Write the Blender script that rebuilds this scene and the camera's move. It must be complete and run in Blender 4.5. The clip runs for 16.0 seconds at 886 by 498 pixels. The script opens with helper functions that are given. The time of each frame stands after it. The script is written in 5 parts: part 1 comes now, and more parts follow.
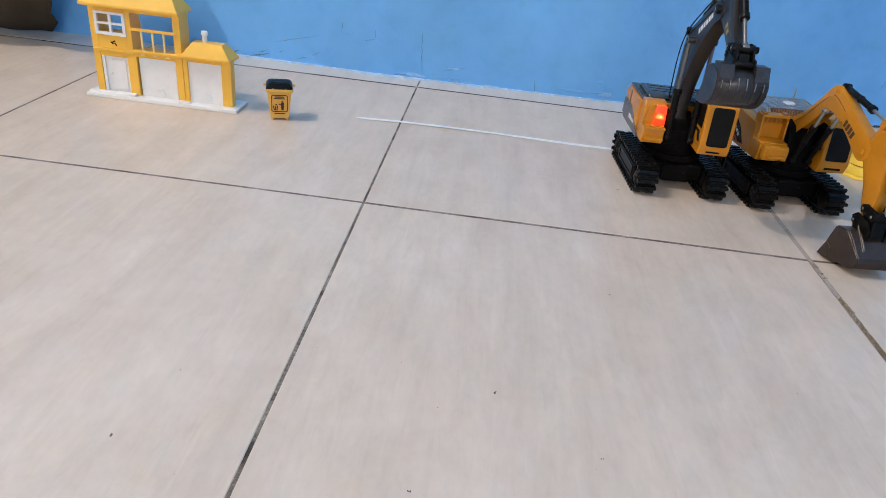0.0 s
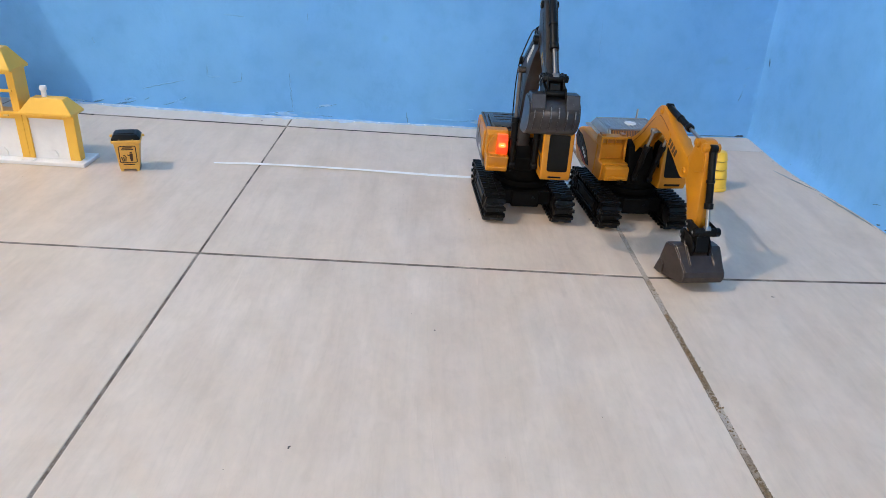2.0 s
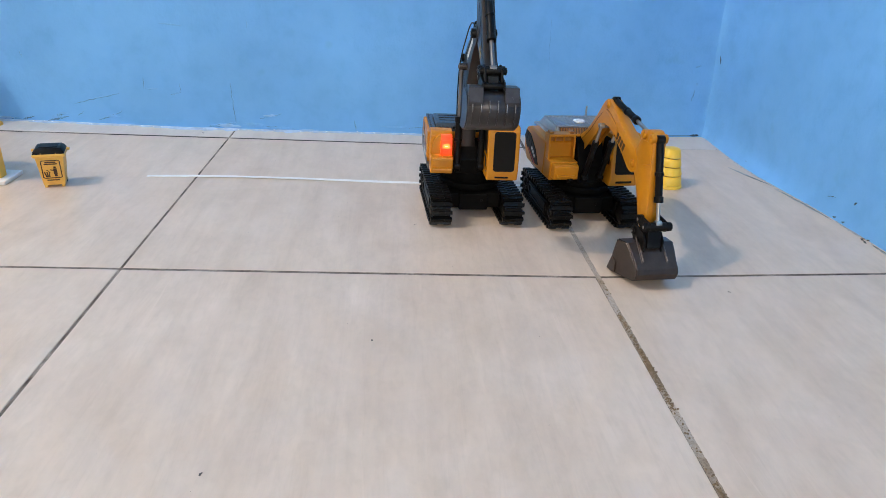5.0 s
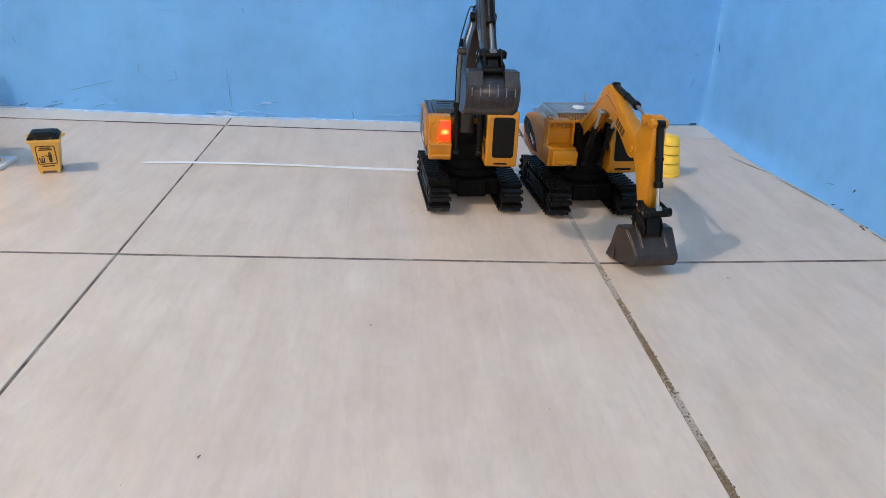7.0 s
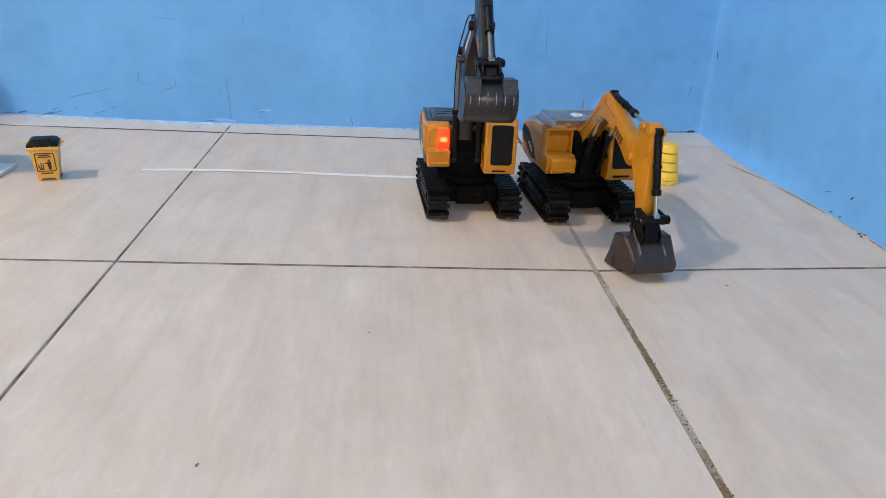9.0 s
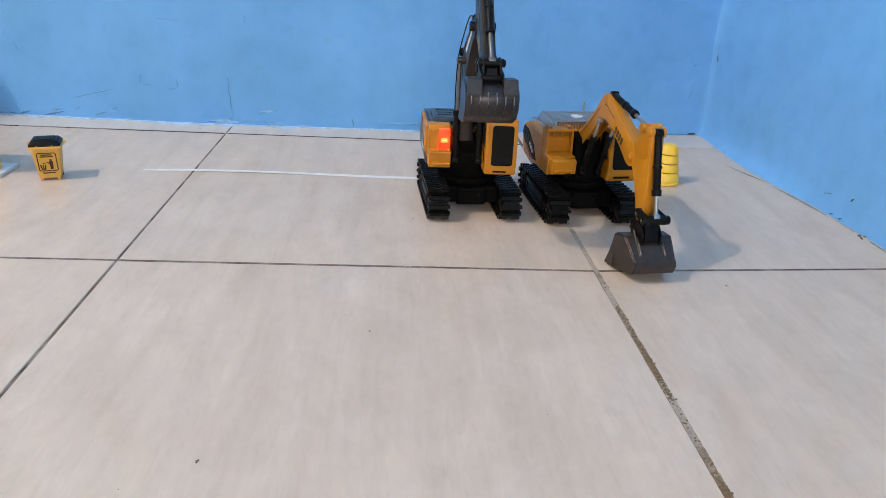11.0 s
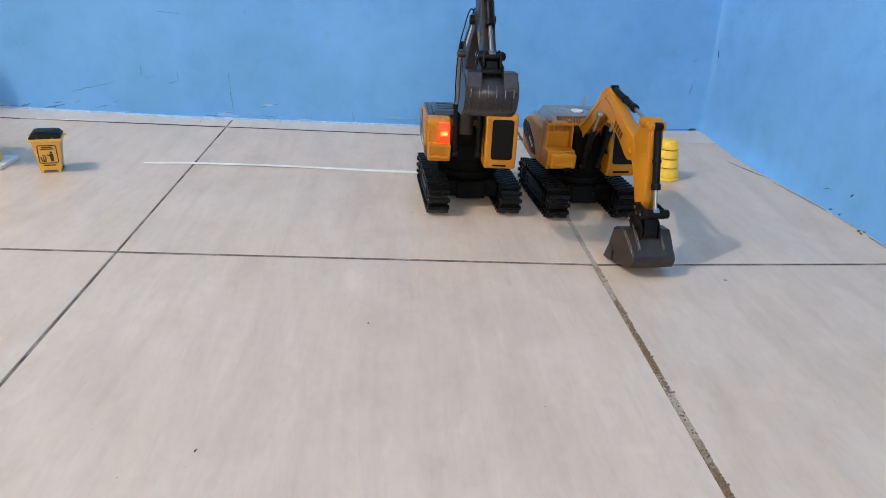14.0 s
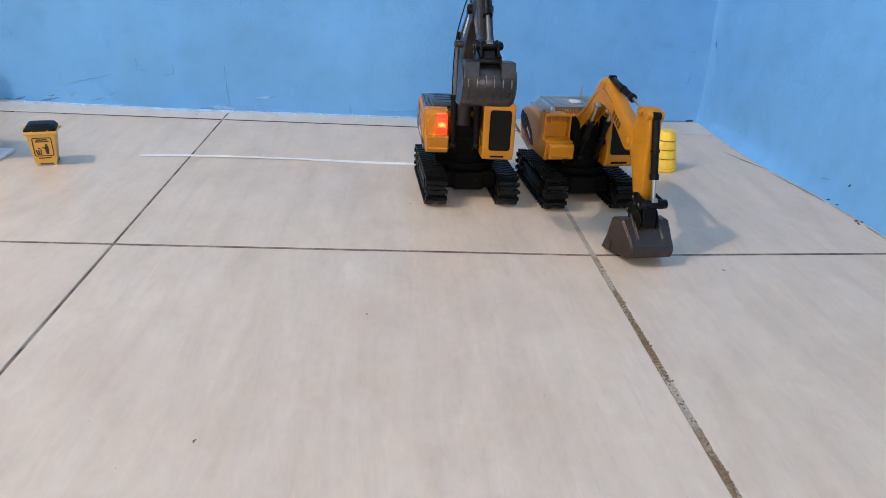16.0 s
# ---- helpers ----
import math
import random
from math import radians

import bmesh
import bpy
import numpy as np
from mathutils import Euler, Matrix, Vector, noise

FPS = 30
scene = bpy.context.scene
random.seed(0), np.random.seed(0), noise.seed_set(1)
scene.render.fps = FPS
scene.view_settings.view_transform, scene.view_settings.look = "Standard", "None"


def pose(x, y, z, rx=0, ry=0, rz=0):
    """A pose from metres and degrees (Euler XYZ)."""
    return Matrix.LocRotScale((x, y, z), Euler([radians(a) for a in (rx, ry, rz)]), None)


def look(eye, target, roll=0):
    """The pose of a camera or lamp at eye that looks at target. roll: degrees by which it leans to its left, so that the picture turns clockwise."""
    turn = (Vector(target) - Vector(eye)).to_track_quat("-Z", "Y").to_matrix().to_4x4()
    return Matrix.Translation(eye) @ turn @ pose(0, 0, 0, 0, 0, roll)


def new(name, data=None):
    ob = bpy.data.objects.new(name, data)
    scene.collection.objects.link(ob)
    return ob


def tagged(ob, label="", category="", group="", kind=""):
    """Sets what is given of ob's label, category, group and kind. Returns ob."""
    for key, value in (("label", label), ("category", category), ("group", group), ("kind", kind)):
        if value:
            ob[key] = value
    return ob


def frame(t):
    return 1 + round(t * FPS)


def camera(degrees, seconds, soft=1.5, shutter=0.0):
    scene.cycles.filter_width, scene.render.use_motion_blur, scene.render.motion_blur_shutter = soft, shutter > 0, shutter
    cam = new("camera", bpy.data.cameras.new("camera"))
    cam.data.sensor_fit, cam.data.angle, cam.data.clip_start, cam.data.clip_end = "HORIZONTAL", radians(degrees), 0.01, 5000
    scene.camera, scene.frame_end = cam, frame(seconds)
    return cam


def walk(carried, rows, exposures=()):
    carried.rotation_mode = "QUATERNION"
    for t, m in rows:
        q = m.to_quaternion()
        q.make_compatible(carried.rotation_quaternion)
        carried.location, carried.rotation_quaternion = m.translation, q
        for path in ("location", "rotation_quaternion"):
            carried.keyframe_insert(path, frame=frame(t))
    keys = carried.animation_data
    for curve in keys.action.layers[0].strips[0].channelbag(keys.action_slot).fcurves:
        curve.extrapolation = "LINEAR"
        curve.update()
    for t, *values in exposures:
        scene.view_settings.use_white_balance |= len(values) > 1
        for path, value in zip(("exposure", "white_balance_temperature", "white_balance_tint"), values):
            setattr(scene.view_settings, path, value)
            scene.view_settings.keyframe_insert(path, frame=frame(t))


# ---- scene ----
cam = camera(66.6, 16.0, soft=0.7)
EXPOSURE = 0.0
PATH = [
    (0, (0.136, -0.819, 0.4), (0.08, 0.928, -0.572), 6.6),
    (0.5, (0.177, -0.813, 0.41), (0.168, 0.942, -0.551), 6.5),
    (1, (0.222, -0.806, 0.412), (0.263, 0.933, -0.576), 6.3),
    (1.5, (0.266, -0.799, 0.42), (0.341, 0.959, -0.53), 5.1),
    (2, (0.284, -0.799, 0.429), (0.361, 0.985, -0.471), 4.3),
    (2.5, (0.302, -0.786, 0.412), (0.397, 0.988, -0.508), 3.4),
    (3, (0.315, -0.77, 0.415), (0.44, 1.028, -0.452), 2.3),
    (3.5, (0.328, -0.756, 0.4), (0.4, 1.049, -0.46), 0.5),
    (4, (0.3304, -0.7625, 0.3998), (0.4906, 1.0784, -0.4407), 3.12),
    (4.5, (0.3262, -0.7635, 0.3964), (0.4782, 1.0676, -0.4666), 3.33),
    (5, (0.328, -0.7643, 0.3945), (0.4825, 1.0679, -0.4657), 3.22),
    (7.5, (0.3229, -0.7638, 0.3834), (0.4991, 1.0566, -0.4976), 3.63),
    (8, (0.3207, -0.763, 0.3882), (0.521, 1.0573, -0.4878), 4.09),
    (8.5, (0.3228, -0.767, 0.3867), (0.5114, 1.0664, -0.464), 3.61),
    (8.7, (0.324, -0.764, 0.386), (0.493, 1.038, -0.463), 3.4),
    (10.8, (0.329, -0.77, 0.385), (0.492, 1.039, -0.452), 3.6),
    (11, (0.326, -0.768, 0.382), (0.49, 1.04, -0.457), 3.6),
    (11.5, (0.327, -0.767, 0.38), (0.486, 1.035, -0.472), 3.2),
    (12, (0.331, -0.769, 0.382), (0.489, 1.037, -0.463), 3.0),
    (12.5, (0.329, -0.77, 0.38), (0.492, 1.039, -0.458), 3.2),
    (13, (0.33, -0.771, 0.38), (0.503, 1.039, -0.451), 3.9),
    (13.5, (0.329, -0.772, 0.38), (0.5, 1.036, -0.459), 4.0),
    (14, (0.328, -0.771, 0.379), (0.49, 1.033, -0.47), 3.8),
    (14.5, (0.328, -0.771, 0.377), (0.48, 1.033, -0.472), 3.2),
    (15, (0.329, -0.772, 0.377), (0.498, 1.032, -0.47), 3.8),
    (15.5, (0.329, -0.77, 0.376), (0.5, 1.027, -0.485), 3.6),
    (16, (0.327, -0.771, 0.374), (0.498, 1.025, -0.489), 3.7),
]
walk(cam, [(t, look(eye, target, roll)) for t, eye, target, roll in PATH], exposures=[(t, EXPOSURE + s, k, 10) for t, s, k in ((0, -0.10, 6390), (1, -0.03, 6390), (2, 0.02, 6400), (3, 0.045, 6400), (4.5, 0.03, 6540), (8, 0.0, 6590), (16, -0.02, 6610))])

# ---- world and lamp ----
world = bpy.data.worlds.new("world")
scene.world = world
world.use_nodes = True
world.node_tree.nodes["Background"].inputs[0].default_value = (0.6, 0.7, 0.9, 1)
world.node_tree.nodes["Background"].inputs[1].default_value = 0.05

ROOM = dict(x0=-3.9, y0=-4.3, z1=4.15)


def lamp(name, kind, place, energy, color, size, target=None):
    data = bpy.data.lights.new(name, kind)
    data.energy, data.color = energy, color
    if kind == "AREA":
        data.shape, data.size, data.size_y = "RECTANGLE", size[0], size[1]
    else:
        data.shadow_soft_size = size
    ob = new(name, data)
    ob.matrix_basis = look(place, target) if target else Matrix.Translation(place)
    return ob


# a bare ceiling bulb, and a fill lamp added behind the camera (no window)
lamp("ceiling_bulb", "POINT", (-2.90, -1.12, 4.0), 378, (1.0, 0.908, 0.83), 0.016)
lamp("window_daylight", "AREA", (0.4, ROOM["y0"] + 0.05, 1.75), 66, (1.0, 0.885, 0.77), (1.2, 1.3), (0.4, 0.0, 1.2))


# ---- materials ----
def nodes_of(name):
    m = bpy.data.materials.new(name)
    m.use_nodes = True
    nt = m.node_tree
    return m, nt, nt.nodes["Principled BSDF"]


def node(nt, kind, **inputs):
    n = nt.nodes.new(kind)
    for k, v in inputs.items():
        n.inputs[k.replace("_", " ")].default_value = v
    return n


def ramp(nt, stops):
    r = nt.nodes.new("ShaderNodeValToRGB")
    while len(r.color_ramp.elements) < len(stops):
        r.color_ramp.elements.new(0.5)
    for e, (p, c) in zip(r.color_ramp.elements, stops):
        e.position, e.color = p, (*c, 1)
    return r


def mixed(nt, kind, fac, a, b):
    n = nt.nodes.new("ShaderNodeMix")
    n.data_type, n.blend_type = "RGBA", kind
    for slot, v in ((0, fac), (6, a), (7, b)):
        if hasattr(v, "is_linked"):
            nt.links.new(v, n.inputs[slot])
        else:
            n.inputs[slot].default_value = v if slot == 0 else (*v, 1)
    return n.outputs[2]


def surface(name, color, rough=0.45, metal=0.0, vary=0.12, scale=60.0, bump=0.00002, bump_scale=400.0, wear=None, wear_at=0.62, coat=0.0, specular=0.5):
    """Paint, plastic or metal with two scales of variation; wear: colour of scuffed patches."""
    m, nt, b = nodes_of(name)
    co = nt.nodes.new("ShaderNodeTexCoord")
    big = node(nt, "ShaderNodeTexNoise", Scale=scale, Detail=6.0, Roughness=0.6)
    small = node(nt, "ShaderNodeTexNoise", Scale=bump_scale, Detail=3.0)
    nt.links.new(co.outputs["Object"], big.inputs["Vector"])
    nt.links.new(co.outputs["Object"], small.inputs["Vector"])
    lo = tuple(c * (1 - vary) for c in color)
    hi = tuple(min(1, c * (1 + vary)) for c in color)
    r = ramp(nt, [(0.3, lo), (0.7, hi)])
    nt.links.new(big.outputs["Fac"], r.inputs["Fac"])
    col = r.outputs["Color"]
    if wear:
        patch = node(nt, "ShaderNodeTexNoise", Scale=scale * 2.3, Detail=8.0, Roughness=0.7)
        nt.links.new(co.outputs["Object"], patch.inputs["Vector"])
        edge = ramp(nt, [(wear_at, (0, 0, 0)), (wear_at + 0.08, (1, 1, 1))])
        nt.links.new(patch.outputs["Fac"], edge.inputs["Fac"])
        col = mixed(nt, "MIX", edge.outputs["Color"], col, wear)
    nt.links.new(col, b.inputs["Base Color"])
    sheen = 0.05 if bump > 0 else 0.012
    rr = node(nt, "ShaderNodeMapRange", To_Min=max(0.03, rough - sheen), To_Max=min(1, rough + sheen))
    nt.links.new(small.outputs["Fac"], rr.inputs["Value"])
    nt.links.new(rr.outputs["Result"], b.inputs["Roughness"])
    b.inputs["Metallic"].default_value = metal
    b.inputs["Coat Weight"].default_value = coat
    b.inputs["Specular IOR Level"].default_value = specular
    if bump > 0:
        bp = node(nt, "ShaderNodeBump", Strength=0.5, Distance=bump)
        nt.links.new(small.outputs["Fac"], bp.inputs["Height"])
        nt.links.new(bp.outputs["Normal"], b.inputs["Normal"])
    return m


def tile_material(name, tone=1.0, cool=1.0, warm=1.0):
    """Glazed beige stone-look tile, veins along y, each tile a little different."""
    m, nt, b = nodes_of(name)
    co = nt.nodes.new("ShaderNodeTexCoord")
    info = nt.nodes.new("ShaderNodeObjectInfo")
    off = nt.nodes.new("ShaderNodeVectorMath")
    off.operation = "MULTIPLY_ADD"
    cmb = nt.nodes.new("ShaderNodeCombineXYZ")
    for k in range(3):
        nt.links.new(info.outputs["Random"], cmb.inputs[k])
    nt.links.new(cmb.outputs[0], off.inputs[0])
    off.inputs[1].default_value = (37, 53, 11)
    nt.links.new(co.outputs["Object"], off.inputs[2])

    def vein(sx, sy, detail, distort):
        mp = node(nt, "ShaderNodeMapping", Scale=(sx, sy, 1))
        mp.inputs["Rotation"].default_value = (0, 0, radians(2.5))
        nt.links.new(off.outputs[0], mp.inputs["Vector"])
        n = node(nt, "ShaderNodeTexNoise", Scale=1.0, Detail=detail, Roughness=0.55, Distortion=distort)
        nt.links.new(mp.outputs[0], n.inputs["Vector"])
        return n.outputs["Fac"]

    t = tone
    broad = ramp(nt, [(0.30, (0.630 * t * warm, 0.505 * t, 0.392 * t * cool)), (0.72, (0.674 * t * warm, 0.552 * t, 0.438 * t * cool))])
    nt.links.new(vein(9, 1.3, 4, 0.4), broad.inputs["Fac"])
    fine = ramp(nt, [(0.30, (0.90, 0.885, 0.865)), (0.5, (1, 1, 1)), (0.70, (1.06, 1.06, 1.06))])
    nt.links.new(vein(15, 2.6, 8, 1.6), fine.inputs["Fac"])
    col = mixed(nt, "MULTIPLY", 0.7, broad.outputs["Color"], fine.outputs["Color"])
    crisp = ramp(nt, [(0.42, (0.91, 0.895, 0.88)), (0.47, (0.99, 0.985, 0.98)), (0.56, (1.0, 1.0, 1.0)), (0.62, (1.07, 1.065, 1.06))])
    nt.links.new(vein(44, 2.4, 8, 0.9), crisp.inputs["Fac"])
    col = mixed(nt, "MULTIPLY", 0.28, col, crisp.outputs["Color"])
    # cloudy blotches drawn out along the veins, and a fine mottle
    cloud = ramp(nt, [(0.36, (0.955, 0.945, 0.93)), (0.52, (1, 1, 1)), (0.66, (1.035, 1.035, 1.04))])
    nt.links.new(vein(13, 6.0, 10, 1.1), cloud.inputs["Fac"])
    col = mixed(nt, "MULTIPLY", 0.8, col, cloud.outputs["Color"])
    mottle = ramp(nt, [(0.35, (0.94, 0.935, 0.925)), (0.5, (1, 1, 1)), (0.68, (1.05, 1.05, 1.05))])
    nt.links.new(vein(120, 55, 5, 0.5), mottle.inputs["Fac"])
    col = mixed(nt, "MULTIPLY", 0.55, col, mottle.outputs["Color"])
    hair = ramp(nt, [(0.485, (1, 1, 1)), (0.5, (0.86, 0.84, 0.80)), (0.515, (1, 1, 1))])
    nt.links.new(vein(16, 0.9, 3, 2.2), hair.inputs["Fac"])
    col = mixed(nt, "MULTIPLY", 0.2, col, hair.outputs["Color"])
    ridge = ramp(nt, [(0.482, (0, 0, 0)), (0.498, (1, 1, 1)), (0.503, (1, 1, 1)), (0.516, (0, 0, 0))])
    nt.links.new(vein(21, 0.9, 6, 0.25), ridge.inputs["Fac"])
    broken = ramp(nt, [(0.50, (0, 0, 0)), (0.62, (1, 1, 1))])
    nt.links.new(vein(30, 9.0, 4, 0.5), broken.inputs["Fac"])
    ridges = mixed(nt, "MULTIPLY", 1.0, ridge.outputs["Color"], broken.outputs["Color"])
    # ridges also lightened in colour for the highlights along their edges
    col = mixed(nt, "MIX", ridges, col, mixed(nt, "MULTIPLY", 1.0, col, (1.035, 1.035, 1.04)))
    wipe = node(nt, "ShaderNodeTexNoise", Scale=11.0, Detail=7.0, Roughness=0.65, Distortion=0.6)
    nt.links.new(off.outputs[0], wipe.inputs["Vector"])
    pale = ramp(nt, [(0.38, (0.945, 0.93, 0.915)), (0.5, (1, 1, 1)), (0.64, (1.05, 1.06, 1.08))])
    nt.links.new(wipe.outputs["Fac"], pale.inputs["Fac"])
    col = mixed(nt, "MULTIPLY", 0.6, col, pale.outputs["Color"])
    smudge = node(nt, "ShaderNodeTexNoise", Scale=5.0, Detail=6.0, Roughness=0.7)
    nt.links.new(off.outputs[0], smudge.inputs["Vector"])
    dirt = ramp(nt, [(0.55, (1, 1, 1)), (0.8, (0.88, 0.86, 0.83))])
    nt.links.new(smudge.outputs["Fac"], dirt.inputs["Fac"])
    col = mixed(nt, "MULTIPLY", 0.7, col, dirt.outputs["Color"])
    nt.links.new(col, b.inputs["Base Color"])
    rr = node(nt, "ShaderNodeMapRange", To_Min=0.28, To_Max=0.44)
    nt.links.new(smudge.outputs["Fac"], rr.inputs["Value"])
    nt.links.new(rr.outputs["Result"], b.inputs["Roughness"])
    b.inputs["Specular IOR Level"].default_value = 0.62
    bp = node(nt, "ShaderNodeBump", Strength=0.6, Distance=0.0008)
    high = nt.nodes.new("ShaderNodeMath")
    high.operation = "ADD"
    nt.links.new(vein(42, 5.0, 9, 1.0), high.inputs[0])
    low = nt.nodes.new("ShaderNodeMath")
    low.operation = "MULTIPLY"
    low.inputs[1].default_value = 0.18
    nt.links.new(ridges, low.inputs[0])
    nt.links.new(low.outputs[0], high.inputs[1])
    nt.links.new(high.outputs[0], bp.inputs["Height"])
    nt.links.new(bp.outputs["Normal"], b.inputs["Normal"])
    return m


def grout_material():
    m, nt, b = nodes_of("dirty_grout")
    co = nt.nodes.new("ShaderNodeTexCoord")
    n1 = node(nt, "ShaderNodeTexNoise", Scale=16.0, Detail=5.0, Roughness=0.7)
    n2 = node(nt, "ShaderNodeTexNoise", Scale=260.0, Detail=4.0, Roughness=0.8)
    for n in (n1, n2):
        nt.links.new(co.outputs["Object"], n.inputs["Vector"])
    a = ramp(nt, [(0.36, (0.035, 0.024, 0.017)), (0.44, (0.13, 0.10, 0.078)), (0.55, (0.27, 0.225, 0.185)), (0.68, (0.44, 0.38, 0.32))])
    nt.links.new(n1.outputs["Fac"], a.inputs["Fac"])
    s = ramp(nt, [(0.35, (0.35, 0.28, 0.2)), (0.55, (1, 1, 1)), (0.72, (1.5, 1.45, 1.35))])
    nt.links.new(n2.outputs["Fac"], s.inputs["Fac"])
    nt.links.new(mixed(nt, "MULTIPLY", 0.8, a.outputs["Color"], s.outputs["Color"]), b.inputs["Base Color"])
    b.inputs["Roughness"].default_value = 0.95
    bp = node(nt, "ShaderNodeBump", Strength=1.0, Distance=0.0015)
    nt.links.new(n2.outputs["Fac"], bp.inputs["Height"])
    nt.links.new(bp.outputs["Normal"], b.inputs["Normal"])
    return m


def wall_material(name, color, bump=0.006):
    """Blue distemper on uneven plaster: cloudy, brushed, slightly dirty."""
    m, nt, b = nodes_of(name)
    co = nt.nodes.new("ShaderNodeTexCoord")
    cloud = node(nt, "ShaderNodeTexNoise", Scale=3.2, Detail=5.0, Roughness=0.55)
    brush = node(nt, "ShaderNodeTexNoise", Scale=22.0, Detail=6.0, Roughness=0.6)
    grain = node(nt, "ShaderNodeTexNoise", Scale=150.0, Detail=5.0, Roughness=0.6)
    for n in (cloud, brush, grain):
        nt.links.new(co.outputs["Object"], n.inputs["Vector"])
    c = ramp(nt, [(0.3, tuple(v * 0.9 for v in color)), (0.7, tuple(min(1, v * 1.08) for v in color))])
    nt.links.new(cloud.outputs["Fac"], c.inputs["Fac"])
    d = ramp(nt, [(0.30, (0.80, 0.86, 0.90)), (0.5, (1, 1, 1)), (0.75, (1.12, 1.07, 1.03))])
    nt.links.new(brush.outputs["Fac"], d.inputs["Fac"])
    col = mixed(nt, "MULTIPLY", 0.55, c.outputs["Color"], d.outputs["Color"])
    spots = node(nt, "ShaderNodeTexNoise", Scale=14.0, Detail=2.0)
    nt.links.new(co.outputs["Object"], spots.inputs["Vector"])
    sm = ramp(nt, [(0.70, (1, 1, 1)), (0.80, (0.84, 0.85, 0.80))])
    nt.links.new(spots.outputs["Fac"], sm.inputs["Fac"])
    col = mixed(nt, "MULTIPLY", 0.7, col, sm.outputs["Color"])
    nt.links.new(col, b.inputs["Base Color"])
    b.inputs["Roughness"].default_value = 0.62
    b.inputs["Specular IOR Level"].default_value = 0.3
    h = nt.nodes.new("ShaderNodeMath")
    h.operation = "MULTIPLY_ADD"
    h.inputs[1].default_value = 0.12
    nt.links.new(grain.outputs["Fac"], h.inputs[0])
    nt.links.new(brush.outputs["Fac"], h.inputs[2])
    bp = node(nt, "ShaderNodeBump", Strength=0.6, Distance=bump)
    nt.links.new(h.outputs[0], bp.inputs["Height"])
    nt.links.new(bp.outputs["Normal"], b.inputs["Normal"])
    return m


def filler_material():
    m, nt, b = nodes_of("crumbling_cement")
    co = nt.nodes.new("ShaderNodeTexCoord")
    n1 = node(nt, "ShaderNodeTexNoise", Scale=14.0, Detail=4.0, Roughness=0.6)
    n2 = node(nt, "ShaderNodeTexNoise", Scale=420.0, Detail=4.0, Roughness=0.8)
    for n in (n1, n2):
        nt.links.new(co.outputs["Object"], n.inputs["Vector"])
    a = ramp(nt, [(0.36, (0.22, 0.145, 0.085)), (0.47, (0.37, 0.295, 0.225)), (0.58, (0.50, 0.43, 0.365))])
    nt.links.new(n1.outputs["Fac"], a.inputs["Fac"])
    s = ramp(nt, [(0.34, (0.55, 0.46, 0.37)), (0.48, (0.96, 0.94, 0.91)), (0.70, (1.30, 1.27, 1.2))])
    nt.links.new(n2.outputs["Fac"], s.inputs["Fac"])
    nt.links.new(mixed(nt, "MULTIPLY", 0.85, a.outputs["Color"], s.outputs["Color"]), b.inputs["Base Color"])
    b.inputs["Roughness"].default_value = 0.95
    bp = node(nt, "ShaderNodeBump", Strength=1.0, Distance=0.002)
    nt.links.new(n2.outputs["Fac"], bp.inputs["Height"])
    nt.links.new(bp.outputs["Normal"], b.inputs["Normal"])
    return m


M_FILLER = filler_material()
BLUE = (0.166, 0.445, 0.835)
M_TILE = tile_material("beige_tile")
M_STRIP = tile_material("pale_tile", 1.10, 1.12, 0.90)
M_GROUT = grout_material()
M_WALL = wall_material("blue_wall_paint", BLUE)
M_PLAIN = surface("off_white_plaster", (0.72, 0.71, 0.68), 0.8, vary=0.04, scale=2.0)
M_DULL = surface("dull_beige_plaster", (0.46, 0.43, 0.39), 0.85, vary=0.05, scale=2.0)
M_LIP = surface("lifted_blue_paint", (0.172, 0.45, 0.83), 0.6, vary=0.12)
# darker wall blue that stands for the shade inside the cracks
M_GAP = surface("dark_crack", (0.082, 0.20, 0.36), 0.9, vary=0.3)
M_GRIME = surface("grey_green_grime", (0.20, 0.225, 0.215), 0.95, vary=0.35, scale=70.0)
M_GRIME_PALE = surface("pale_grey_grime", (0.40, 0.40, 0.385), 0.95, vary=0.2, scale=70.0)
M_JOINT_DIRT = surface("dark_joint_dirt", (0.030, 0.023, 0.018), 0.95, vary=0.4, scale=150.0)
M_GRIT_DARK = surface("dark_grit", (0.03, 0.05, 0.075), 0.95, vary=0.4, scale=200.0)
M_FLAKE = surface("white_plaster_flake", (0.72, 0.78, 0.82), 0.7, vary=0.15)
M_FLAKE_BLUE = surface("chalky_blue_plaster", (0.29, 0.52, 0.81), 0.8, vary=0.15)
M_DUST = surface("grey_blue_dust", (0.34, 0.40, 0.44), 0.95, vary=0.4, scale=200.0)
M_TAPE = surface("white_tape", (0.88, 0.865, 0.84), 0.55, vary=0.05)
M_ORANGE = surface("orange_plastic", (0.56, 0.218, 0.014), 0.26, specular=0.36, vary=0.06, scale=25.0, bump=0.0)
M_AMBER = surface("amber_plastic", (0.51, 0.200, 0.010), 0.28, specular=0.36, vary=0.06, scale=25.0, bump=0.0)
M_AMBER_METAL = surface("amber_painted_metal", (0.52, 0.208, 0.011), 0.30, specular=0.36, vary=0.1, scale=30.0, bump=0.000008, wear=(0.47, 0.20, 0.025), wear_at=0.66)
M_SEAM = surface("brown_ledge_shade", (0.20, 0.075, 0.008), 0.5, vary=0.1)
M_BRONZE = surface("brown_tinted_plastic", (0.33, 0.135, 0.022), 0.3, vary=0.08)
M_HOOD_BROWN = surface("dark_brown_plastic", (0.13, 0.062, 0.028), 0.3, vary=0.1)
